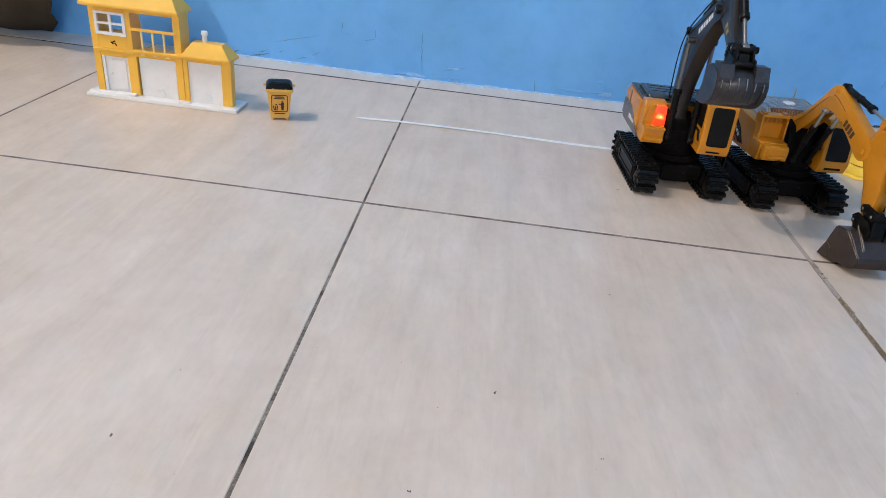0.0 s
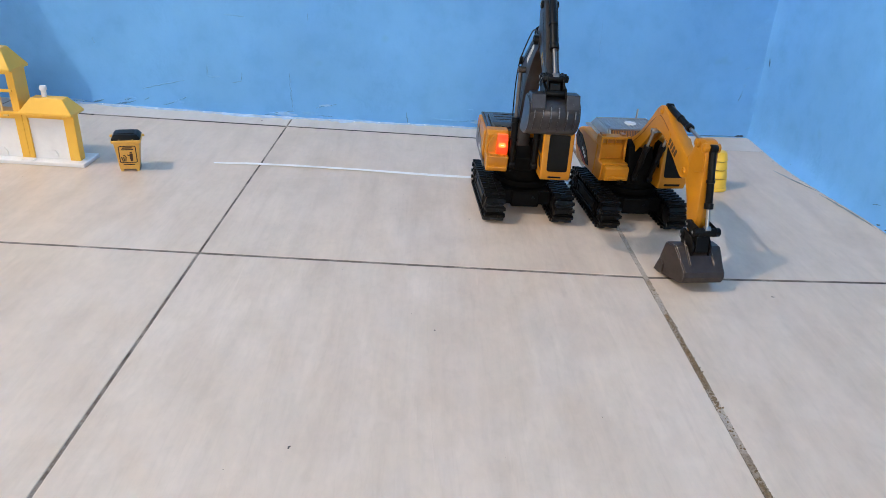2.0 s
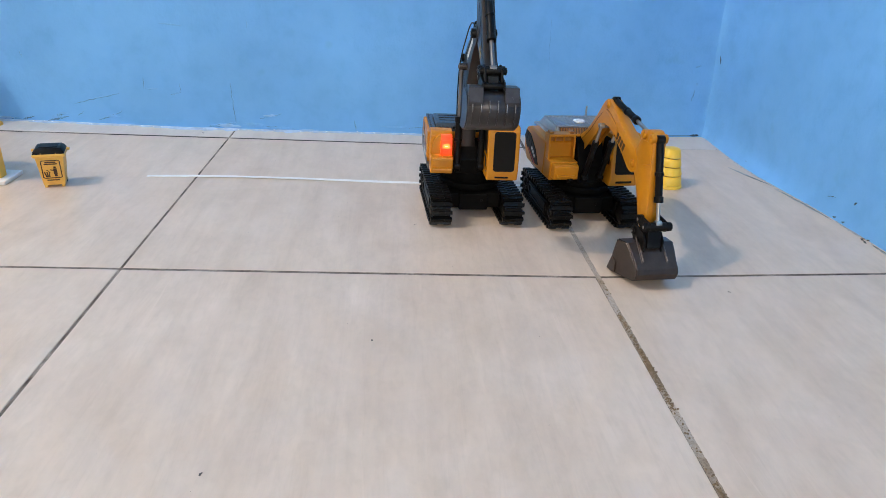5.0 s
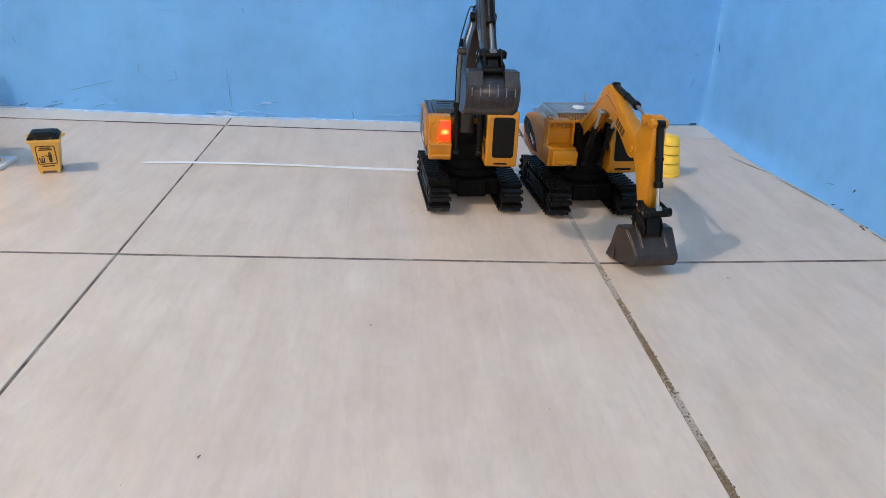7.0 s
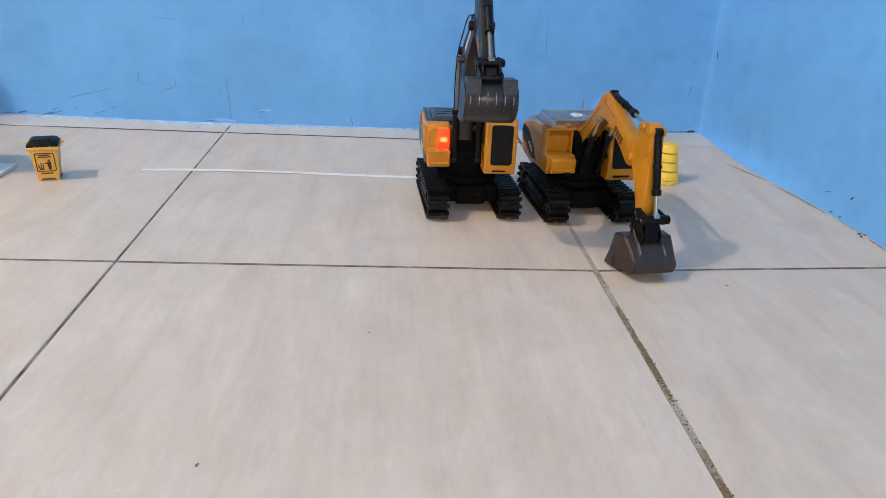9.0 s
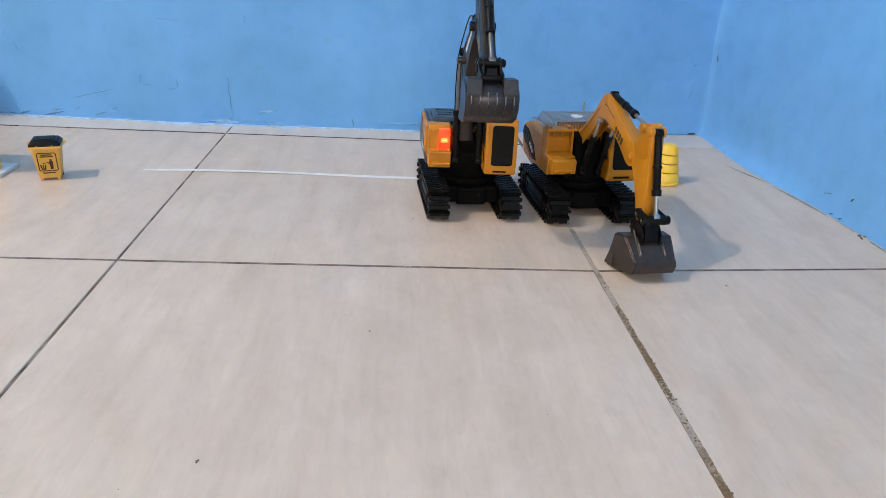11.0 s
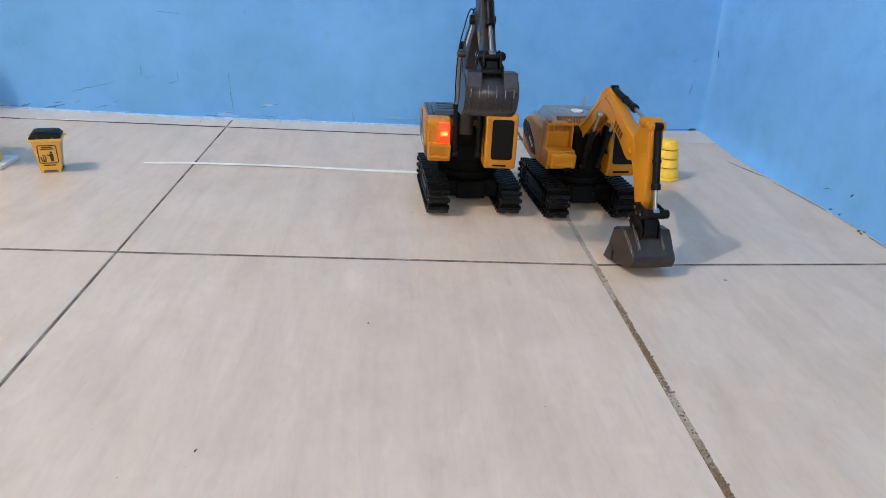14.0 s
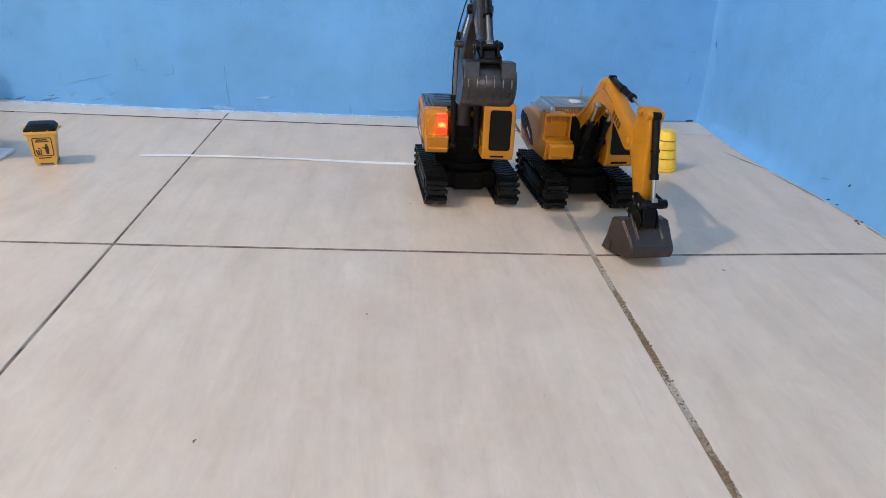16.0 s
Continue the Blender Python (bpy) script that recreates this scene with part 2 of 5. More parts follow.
M_RED = surface("red_print", (0.42, 0.05, 0.03), 0.45, vary=0.1)
M_GREY = surface("grey_plastic", (0.105, 0.10, 0.10), 0.4, vary=0.08)
M_SMOKE = surface("smoky_hood_plastic", (0.045, 0.052, 0.06), 0.24, vary=0.1, coat=0.15)
M_CHROME_HOOD = surface("silvered_hood_plastic", (0.46, 0.45, 0.44), 0.32, metal=0.8, vary=0.1)
M_BLACK = surface("black_plastic", (0.0045, 0.0045, 0.0045), 0.38, vary=0.25, scale=80.0, specular=0.16)
M_MATT = surface("matt_black_plastic", (0.004, 0.004, 0.004), 0.7, vary=0.25, scale=80.0, specular=0.06)
M_RUBBER = surface("black_track_rubber", (0.004, 0.004, 0.004), 0.36, vary=0.3, scale=120.0, wear=(0.010, 0.010, 0.009), wear_at=0.62, specular=0.2)
M_GLASS = surface("dark_window_film", (0.007, 0.006, 0.005), 0.4, vary=0.15, specular=0.12)
M_GUN = surface("gunmetal_paint", (0.042, 0.037, 0.035), 0.34, metal=0.55, vary=0.12, scale=40.0, wear=(0.10, 0.085, 0.08), wear_at=0.64)
M_BUCKET = surface("brushed_gunmetal_bucket", (0.058, 0.054, 0.056), 0.36, metal=0.7, vary=0.18, scale=90.0, wear=(0.17, 0.165, 0.165), wear_at=0.64)
M_BUCKET_BROWN = surface("brown_grey_bucket", (0.056, 0.041, 0.034), 0.34, metal=0.5, vary=0.15, scale=90.0)
M_WORN = surface("worn_bare_metal", (0.24, 0.23, 0.23), 0.34, metal=0.85, vary=0.5, scale=300.0)
M_WORN_BROWN = surface("worn_brown_edge", (0.16, 0.125, 0.10), 0.4, metal=0.6, vary=0.5, scale=300.0)
M_CHROME = surface("bright_rod", (0.44, 0.42, 0.40), 0.34, metal=0.9, vary=0.05)
M_ROD_DULL = surface("dull_rod", (0.20, 0.185, 0.175), 0.4, metal=0.8, vary=0.1)
M_PRINT = surface("silver_print", (0.72, 0.72, 0.70), 0.5, vary=0.05)
M_PRINT_DARK = surface("dark_print", (0.07, 0.035, 0.015), 0.5, vary=0.2)
M_GOLD = surface("gold_print", (0.35, 0.24, 0.07), 0.45, vary=0.2)
M_TOYYEL = surface("yellow_toy_plastic", (0.87, 0.485, 0.062), 0.38, vary=0.05, scale=20.0, bump=0.0)
M_TOYWHITE = surface("white_toy_plastic", (0.80, 0.79, 0.78), 0.42, vary=0.04)
M_TOYCREAM = surface("cream_toy_plastic", (0.84, 0.62, 0.24), 0.4, vary=0.05)
M_CONE = surface("yellow_cone_plastic", (0.90, 0.575, 0.05), 0.34, vary=0.06, bump=0.0)
M_CONE_BAND = surface("dull_band", (0.30, 0.22, 0.07), 0.45, vary=0.2)
M_BIN = surface("bin_yellow_plastic", (0.80, 0.445, 0.09), 0.4, vary=0.06, bump=0.0)
M_BROWN = surface("brown_print", (0.06, 0.022, 0.010), 0.5, vary=0.1)
M_CLOTH = surface("dark_brown_cloth", (0.050, 0.036, 0.022), 0.95, vary=0.3, scale=9.0, bump=0.002, bump_scale=300.0)
M_CRUMB = surface("dark_crumb", (0.115, 0.10, 0.09), 0.9, vary=0.4)
M_CRUMB_TAN = surface("tan_crumb", (0.21, 0.14, 0.075), 0.9, vary=0.5, scale=500.0)


def beacon_material(name, base, glow_color, glow, clear):
    m, nt, b = nodes_of(name)
    b.inputs["Base Color"].default_value = (*base, 1)
    b.inputs["Roughness"].default_value = 0.42
    b.inputs["Transmission Weight"].default_value = clear
    b.inputs["Emission Color"].default_value = (*glow_color, 1)
    b.inputs["Emission Strength"].default_value = glow
    return m


M_BULB = beacon_material("glowing_bulb", (0.9, 0.4, 0.2), (1.0, 0.34, 0.11), 7.0, 0.0)
M_BEACON = beacon_material("red_beacon_lens", (1.0, 0.15, 0.03), (1.0, 0.070, 0.008), 0.36, 0.6)


# ---- mesh helpers ----
def part(name, bm, material, parent=None, label=""):
    me = bpy.data.meshes.new(name)
    bmesh.ops.recalc_face_normals(bm, faces=bm.faces)
    bm.to_mesh(me)
    bm.free()
    me.materials.append(material)
    ob = new(name, me)
    ob.parent = parent
    return tagged(ob, label) if label else ob


def smooth(ob, angle=38):
    ob.data.shade_smooth()
    ob.data.set_sharp_from_angle(angle=radians(angle))
    return ob


def firm(ob):
    """Smooth, with the large faces kept flat and only the rounded edges bending the light."""
    smooth(ob)
    ob.modifiers.new("even_normals", "WEIGHTED_NORMAL").keep_sharp = True
    return ob


def soften(bm, width, segments=2, angle=25):
    """Rounds every edge sharper than the angle."""
    if width <= 0:
        return bm
    edges = [e for e in bm.edges if len(e.link_faces) == 2 and e.calc_face_angle(0) > radians(angle)]
    bmesh.ops.bevel(bm, geom=edges, offset=width, segments=segments, affect="EDGES", profile=0.5, clamp_overlap=True)
    return bm


def box(x0, x1, y0, y1, z0, z1, bevel=0.0008, segments=2, into=None):
    bm = bmesh.new()
    bmesh.ops.create_cube(bm, size=1)
    for v in bm.verts:
        v.co = Vector(((x0 + x1) / 2 + v.co.x * (x1 - x0), (y0 + y1) / 2 + v.co.y * (y1 - y0), (z0 + z1) / 2 + v.co.z * (z1 - z0)))
    soften(bm, bevel, segments)
    return join(into, bm)


def join(into, bm):
    if into is None:
        return bm
    me = bpy.data.meshes.new("tmp")
    bm.to_mesh(me)
    bm.free()
    into.from_mesh(me)
    bpy.data.meshes.remove(me)
    return into


def prism(profile, y0, y1, bevel=0.0008, segments=2, into=None, angle=25):
    """A side profile (x, z), pulled across from y0 to y1."""
    bm = bmesh.new()
    a = [bm.verts.new((x, y0, z)) for x, z in profile]
    b = [bm.verts.new((x, y1, z)) for x, z in profile]
    n = len(profile)
    bm.faces.new(a)
    bm.faces.new(list(reversed(b)))
    for k in range(n):
        bm.faces.new((a[k], b[k], b[(k + 1) % n], a[(k + 1) % n]))
    bmesh.ops.recalc_face_normals(bm, faces=bm.faces)
    soften(bm, bevel, segments, angle)
    return join(into, bm)


def rod(p, q, r, r2=None, seg=20, bevel=0.0, into=None):
    """A round bar from p to q."""
    p, q = Vector(p), Vector(q)
    bm = bmesh.new()
    m = Matrix.Translation((p + q) / 2) @ (q - p).to_track_quat("Z", "Y").to_matrix().to_4x4()
    bmesh.ops.create_cone(bm, cap_ends=True, segments=seg, radius1=r, radius2=r if r2 is None else r2, depth=(q - p).length, matrix=m)
    soften(bm, bevel, 2, 50)
    return join(into, bm)


def turned(profile, seg=40, into=None):
    """A body of revolution about z from (radius, z) pairs."""
    bm = bmesh.new()
    rings = []
    for r, z in profile:
        rings.append([bm.verts.new((r * math.cos(2 * math.pi * k / seg), r * math.sin(2 * math.pi * k / seg), z)) for k in range(seg)])
    for lo, hi in zip(rings, rings[1:]):
        for k in range(seg):
            bm.faces.new((lo[k], lo[(k + 1) % seg], hi[(k + 1) % seg], hi[k]))
    bm.faces.new(rings[0])
    bm.faces.new(rings[-1])
    return join(into, bm)


def ribbon(path, half, y0, y1, into=None):
    """A band of constant thickness that follows an (x, z) path, from y0 to y1."""
    outer, inner = [], []
    for k, (x, z) in enumerate(path):
        a, b = path[max(k - 1, 0)], path[min(k + 1, len(path) - 1)]
        t = Vector((b[0] - a[0], b[1] - a[1])).normalized()
        outer.append((x - t.y * half, z + t.x * half))
        inner.append((x + t.y * half, z - t.x * half))
    return prism(outer + inner[::-1], y0, y1, 0.0003, 1, into, 40)


def curve_points(points, steps=6):
    """A smooth line through a few points."""
    out = []
    n = len(points)
    for k in range(n - 1):
        p0, p1, p2, p3 = (Vector(points[min(max(i, 0), n - 1)]) for i in (k - 1, k, k + 1, k + 2))
        for s in range(steps):
            t = s / steps
            out.append(tuple(0.5 * (2 * p1 + (p2 - p0) * t + (2 * p0 - 5 * p1 + 4 * p2 - p3) * t * t + (3 * p1 - p0 - 3 * p2 + p3) * t ** 3)))
    out.append(tuple(points[-1]))
    return out


def thing(name, place, heading, label, category, group=""):
    ob = new(name)
    ob.empty_display_size = 0.02
    ob.matrix_basis = pose(*place, 0, 0, heading)
    return tagged(ob, label, category, group)


# ---- walls, ceiling ----
def back_y(x):
    """The uneven back wall's face."""
    knots = [(-3.9, 0.66), (-0.5, 0.664), (-0.1, 0.645), (0.39, 0.655), (0.75, 0.682), (1.04, 0.712), (1.3, 0.73)]
    for (xa, ya), (xb, yb) in zip(knots, knots[1:]):
        if x <= xb:
            t = max(0, (x - xa) / (xb - xa))
            return ya + (yb - ya) * t - max(0.0, x - 1.030) ** 2 / 0.05
    return knots[-1][1]


def right_x(y, z=0.0):
    """The east wall's face: a little out of plumb by the corner, with a cement fillet along its foot."""
    foot = 0.018 * math.exp(-((y - 0.48) / 0.17) ** 2) * max(0.0, 1 - z / 0.03) ** 2
    lean = (0.018 + 0.03 * max(0.0, (y - 0.3) / 0.4)) * max(0.0, min(z, 0.5))
    return 1.066 - max(0.0, y - 0.700) ** 2 / 0.05 - 0.026 * max(0.0, (y + 0.1) / 0.81) - foot - lean


def lumps(a, b, seed):
    return 0.0021 * noise.noise(Vector((a * 7, b * 7, seed))) + 0.0007 * noise.noise(Vector((a * 24, b * 24, seed + 5)))


def steps_of(a, b, fine0, fine1, fine, coarse):
    out, v = [], a
    while v < b - 1e-6:
        out.append(v)
        v += fine if fine0 - 1e-6 <= v < fine1 else coarse
    return out + [b]


def plaster_wall(name, us, vs, place, out, label):
    """A thick wall whose face is a fine uneven grid; place(u, z) is on the face, out points to the back."""
    bm = bmesh.new()
    grid = [[bm.verts.new(place(u, v)) for v in vs] for u in us]
    faces = []
    for i in range(len(us) - 1):
        for j in range(len(vs) - 1):
            faces.append(bm.faces.new((grid[i][j], grid[i + 1][j], grid[i + 1][j + 1], grid[i][j + 1])))
    ext = bmesh.ops.extrude_face_region(bm, geom=faces)
    bmesh.ops.translate(bm, vec=out, verts=[g for g in ext["geom"] if isinstance(g, bmesh.types.BMVert)])
    ob = part(name, bm, M_WALL)
    ob.data.shade_smooth()
    ob.data.set_sharp_from_angle(angle=radians(50))
    return tagged(ob, label, "wall", kind="structure")


Z1 = ROOM["z1"]
wall_north = plaster_wall("wall_north", steps_of(-3.9, 1.12, -1.0, 1.1, 0.02, 0.25), steps_of(-0.01, Z1, -0.01, 0.45, 0.02, 0.25),
                          lambda u, v: (u, back_y(u) + lumps(u, v, 1), v), (0, 0.12, 0), "light blue painted plaster wall, cracked and peeling near the floor")
wall_east = plaster_wall("wall_east", steps_of(-4.3, 0.8, -0.5, 0.8, 0.02, 0.25), steps_of(-0.01, Z1, -0.01, 0.45, 0.02, 0.25),
                         lambda u, v: (right_x(u, v) + lumps(u, v, 2), u, v), (0.12, 0, 0), "light blue painted plaster wall with grimy floor edge")
# unseen walls and ceiling added to close the room; dull walls limit bounced light
for nm, b in (("wall_west", (-4.02, -3.9, -4.42, 0.8, -0.01, Z1)), ("wall_south", (-3.9, 1.25, -4.42, -4.3, -0.01, Z1))):
    tagged(part(nm, box(*b, bevel=0), M_DULL), "plain beige wall out of view, added to close the room", "wall", kind="structure")
tagged(part("ceiling", box(-4.02, 1.3, -4.42, 0.85, Z1, Z1 + 0.1, bevel=0), M_PLAIN), "plain white ceiling out of view, added to close the room", "ceiling", kind="structure")

# ---- toy excavators: shared pieces ----
TRACK_HALF, TRACK_R, TRACK_W, TRACK_Y = 0.0715, 0.0188, 0.0315, 0.0538
LUG = 0.0044


def shoe_mesh():
    """One track shoe: a narrow link plate, a tall bar that stands out past it at both ends, and two low pads."""
    w = TRACK_W / 2
    bm = box(-0.0047, 0.0047, -w * 0.84, w * 0.84, -0.0012, 0.0008, 0)
    for y0, y1, h in ((-w, -w * 0.30, LUG), (-w * 0.30, w * 0.30, LUG * 0.72), (w * 0.30, w, LUG)):
        bar = box(-0.0027, 0.0027, y0, y1, -0.0010, h, 0)
        for v in bar.verts:
            if v.co.z > 0.001:
                v.co.x *= 0.78
        join(bm, bar)
    for o in (-1, 1):
        box(0.0020, 0.0048, *sorted((o * w * 0.42, o * w * 0.78)), 0.0, LUG * 0.45, 0, 1, bm)
    bmesh.ops.recalc_face_normals(bm, faces=bm.faces)
    me = bpy.data.meshes.new("track_shoe")
    bm.to_mesh(me)
    bm.free()
    me.materials.append(M_RUBBER)
    return me


SHOE = shoe_mesh()


def stadium(half, r, zc, n=14):
    pts = []
    for k in range(n + 1):
        a = -math.pi / 2 + math.pi * k / n
        pts.append((half + r * math.cos(a), zc + r * math.sin(a)))
    for k in range(n + 1):
        a = math.pi / 2 + math.pi * k / n
        pts.append((-half + r * math.cos(a), zc + r * math.sin(a)))
    return pts


def crawler(owner, side):
    """A crawler track on one side: belt with shoes, frame, wheels."""
    yc, zc = side * TRACK_Y, TRACK_R + LUG
    bm = bmesh.new()
    out, inn = stadium(TRACK_HALF, TRACK_R - 0.001, zc), stadium(TRACK_HALF, TRACK_R - 0.004, zc)
    rings = [[bm.verts.new((x, y, z)) for x, z in p] for p, y in ((out, yc - 0.0118), (out, yc + 0.0118), (inn, yc + 0.0118), (inn, yc - 0.0118))]
    n = len(out)
    for a, b in zip(rings, rings[1:] + rings[:1]):
        for k in range(n):
            bm.faces.new((a[k], a[(k + 1) % n], b[(k + 1) % n], b[k]))
    belt = smooth(part("track", bm, M_RUBBER, owner, "black segmented rubber track"))
    length = 4 * TRACK_HALF + 2 * math.pi * TRACK_R
    count = 38
    for k in range(count):
        s = length * k / count
        if s < 2 * TRACK_HALF:
            x, z, a = -TRACK_HALF + s, zc + TRACK_R, 0.0
        elif s < 2 * TRACK_HALF + math.pi * TRACK_R:
            a = (s - 2 * TRACK_HALF) / TRACK_R
            x, z = TRACK_HALF + TRACK_R * math.sin(a), zc + TRACK_R * math.cos(a)
        elif s < 4 * TRACK_HALF + math.pi * TRACK_R:
            x, z, a = TRACK_HALF - (s - 2 * TRACK_HALF - math.pi * TRACK_R), zc - TRACK_R, math.pi
        else:
            a = math.pi + (s - 4 * TRACK_HALF - math.pi * TRACK_R) / TRACK_R
            x, z = -TRACK_HALF + TRACK_R * math.sin(a), zc + TRACK_R * math.cos(a)
        shoe = new("track_shoe", SHOE)
        shoe.parent = belt
        shoe.matrix_basis = pose(x, yc, z, 0, math.degrees(a), 0)
    # frame between the wheels, with a recessed panel and small carrier rollers
    o = side
    fr = box(-0.052, 0.052, min(yc - o * 0.010, yc + o * 0.0125), max(yc - o * 0.010, yc + o * 0.0125), zc - 0.0140, zc + 0.0098, 0.0015)
    box(-0.046, 0.046, min(yc + o * 0.0120, yc + o * 0.0142), max(yc + o * 0.0120, yc + o * 0.0142), zc - 0.0115, zc - 0.0075, 0.0008, 1, fr)
    box(-0.046, 0.046, min(yc + o * 0.0120, yc + o * 0.0142), max(yc + o * 0.0120, yc + o * 0.0142), zc + 0.0040, zc + 0.0078, 0.0008, 1, fr)
    for x in (-0.044, 0.044):
        box(x - 0.003, x + 0.003, min(yc + o * 0.0120, yc + o * 0.0142), max(yc + o * 0.0120, yc + o * 0.0142), zc - 0.0115, zc + 0.0078, 0.0008, 1, fr)
    part("track_frame", fr, M_BLACK, owner)
    for x in (-TRACK_HALF, TRACK_HALF):
        w = rod((x, yc - 0.0115, zc), (x, yc + 0.0115, zc), TRACK_R - 0.005, seg=28, bevel=0.001)
        wheel = smooth(part("wheel", w, M_BLACK, owner))
        h = rod((x, yc + o * 0.010, zc), (x, yc + o * 0.0145, zc), 0.0075, 0.006, 20, 0.0008)
        rod((x, yc + o * 0.014, zc), (x, yc + o * 0.0156, zc), 0.003, seg=8, into=h)
        for k in range(6):
            a = k * math.pi / 3
            rod((x + 0.0100 * math.cos(a), yc + o * 0.010, zc + 0.0100 * math.sin(a)), (x + 0.0100 * math.cos(a), yc + o * 0.0128, zc + 0.0100 * math.sin(a)), 0.0019, seg=8, into=h)
        smooth(part("hub", h, M_BLACK, wheel))
    for x in (-0.03, 0.0, 0.03):
        smooth(part("roller", rod((x, yc - 0.009, zc + 0.0125), (x, yc + 0.009, zc + 0.0125), 0.0030, seg=14, bevel=0.0005), M_BLACK, owner))


def chassis(owner, top):
    bm = box(-0.045, 0.045, -0.043, 0.043, 0.015, 0.040, 0.003)
    box(0.040, 0.052, -0.022, 0.022, 0.014, 0.040, 0.002, 2, bm)
    part("chassis", bm, M_MATT, owner, "black plastic undercarriage frame")
    ring = rod((0, 0, 0.043), (0, 0, top), 0.040, seg=40, bevel=0.001)
    rod((0, 0, 0.043), (0, 0, 0.053), 0.046, seg=40, bevel=0.001, into=ring)
    smooth(part("turntable", ring, M_MATT, owner))
    smooth(part("screw", rod((0.0515, 0.012, 0.03), (0.0535, 0.012, 0.03), 0.002, seg=12, bevel=0.0004), M_BLACK, owner))


def set_crawlers(owner, ahead, shift, turn):
    """The undercarriage stands a little askew under the slewing upper body."""
    for ob in owner.children:
        ob.matrix_basis = pose(ahead, shift, 0, 0, 0, turn) @ ob.matrix_basis


def cylinder_ram(owner, p, q, y, r, split, body=None, bright=None):
    """A hydraulic ram from p to q (x, z) in the plane y: black barrel, collar, bright rod, end eyes."""
    body = body or M_BLACK
    P, Q = Vector((p[0], y, p[1])), Vector((q[0], y, q[1]))
    S = P.lerp(Q, split)
    d = (Q - P).normalized()
    bm = rod(P, S, r, seg=18, bevel=0.0005)
    rod(S - d * 0.006, S + d * 0.0015, r * 1.28, seg=18, bevel=0.0005, into=bm)
    rod(P.lerp(S, 0.55) - d * 0.002, P.lerp(S, 0.55) + d * 0.002, r * 1.22, seg=18, bevel=0.0005, into=bm)
    rod(P - Vector((0, 0.0045, 0)), P + Vector((0, 0.0045, 0)), r * 1.25, seg=18, bevel=0.0005, into=bm)
    ram = smooth(part("ram_barrel", bm, body, owner))
    bm = rod(S, Q, r * 0.55, seg=14)
    rod(Q - Vector((0, 0.004, 0)), Q + Vector((0, 0.004, 0)), r * 0.95, seg=16, bevel=0.0004, into=bm)
    smooth(part("ram_rod", bm, bright or M_CHROME, ram, "dull metal ram rod" if bright else "bright metal ram rod"))


def pins(owner, spots, y0, y1, r, material):
    for x, z in spots:
        bm = rod((x, y0, z), (x, y1, z), r, seg=18, bevel=0.0006)
        rod((x, y0 - 0.0008, z), (x, y1 + 0.0008, z), r * 0.5, seg=6, bevel=0.0002, into=bm)
        pin = smooth(part("pin", bm, material, owner))
        if r > 0.004 and material is M_BLACK:
            for ya, yb in ((y0 - 0.0010, y0 - 0.0002), (y1 + 0.0002, y1 + 0.0010)):
                part("pin_head", rod((x, ya, z), (x, yb, z), r * 0.34, seg=12), M_CHROME, pin)


def bars(owner, name, count, p, step, size, y, out, material):
    """Printed lettering as a row of plain bars on a side face."""
    for k in range(count):
        x, z = p[0] + step[0] * k, p[1] + step[1] * k
        d = Vector((step[0], 0, step[1])).normalized()
        up = Vector((-d.z, 0, d.x))
        bm = bmesh.new()
        c = [Vector((x, y, z)) + d * a * size[0] / 2 + up * b * size[1] / 2 for a, b in ((-1, -1), (1, -1), (1, 1), (-1, 1))]
        v0 = [bm.verts.new(q) for q in c]
        v1 = [bm.verts.new(q + Vector((0, out, 0))) for q in c]
        bm.faces.new(v0)
        bm.faces.new(v1[::-1])
        for i in range(4):
            bm.faces.new((v0[i], v1[i], v1[(i + 1) % 4], v0[(i + 1) % 4]))
        part(name, bm, material, owner)


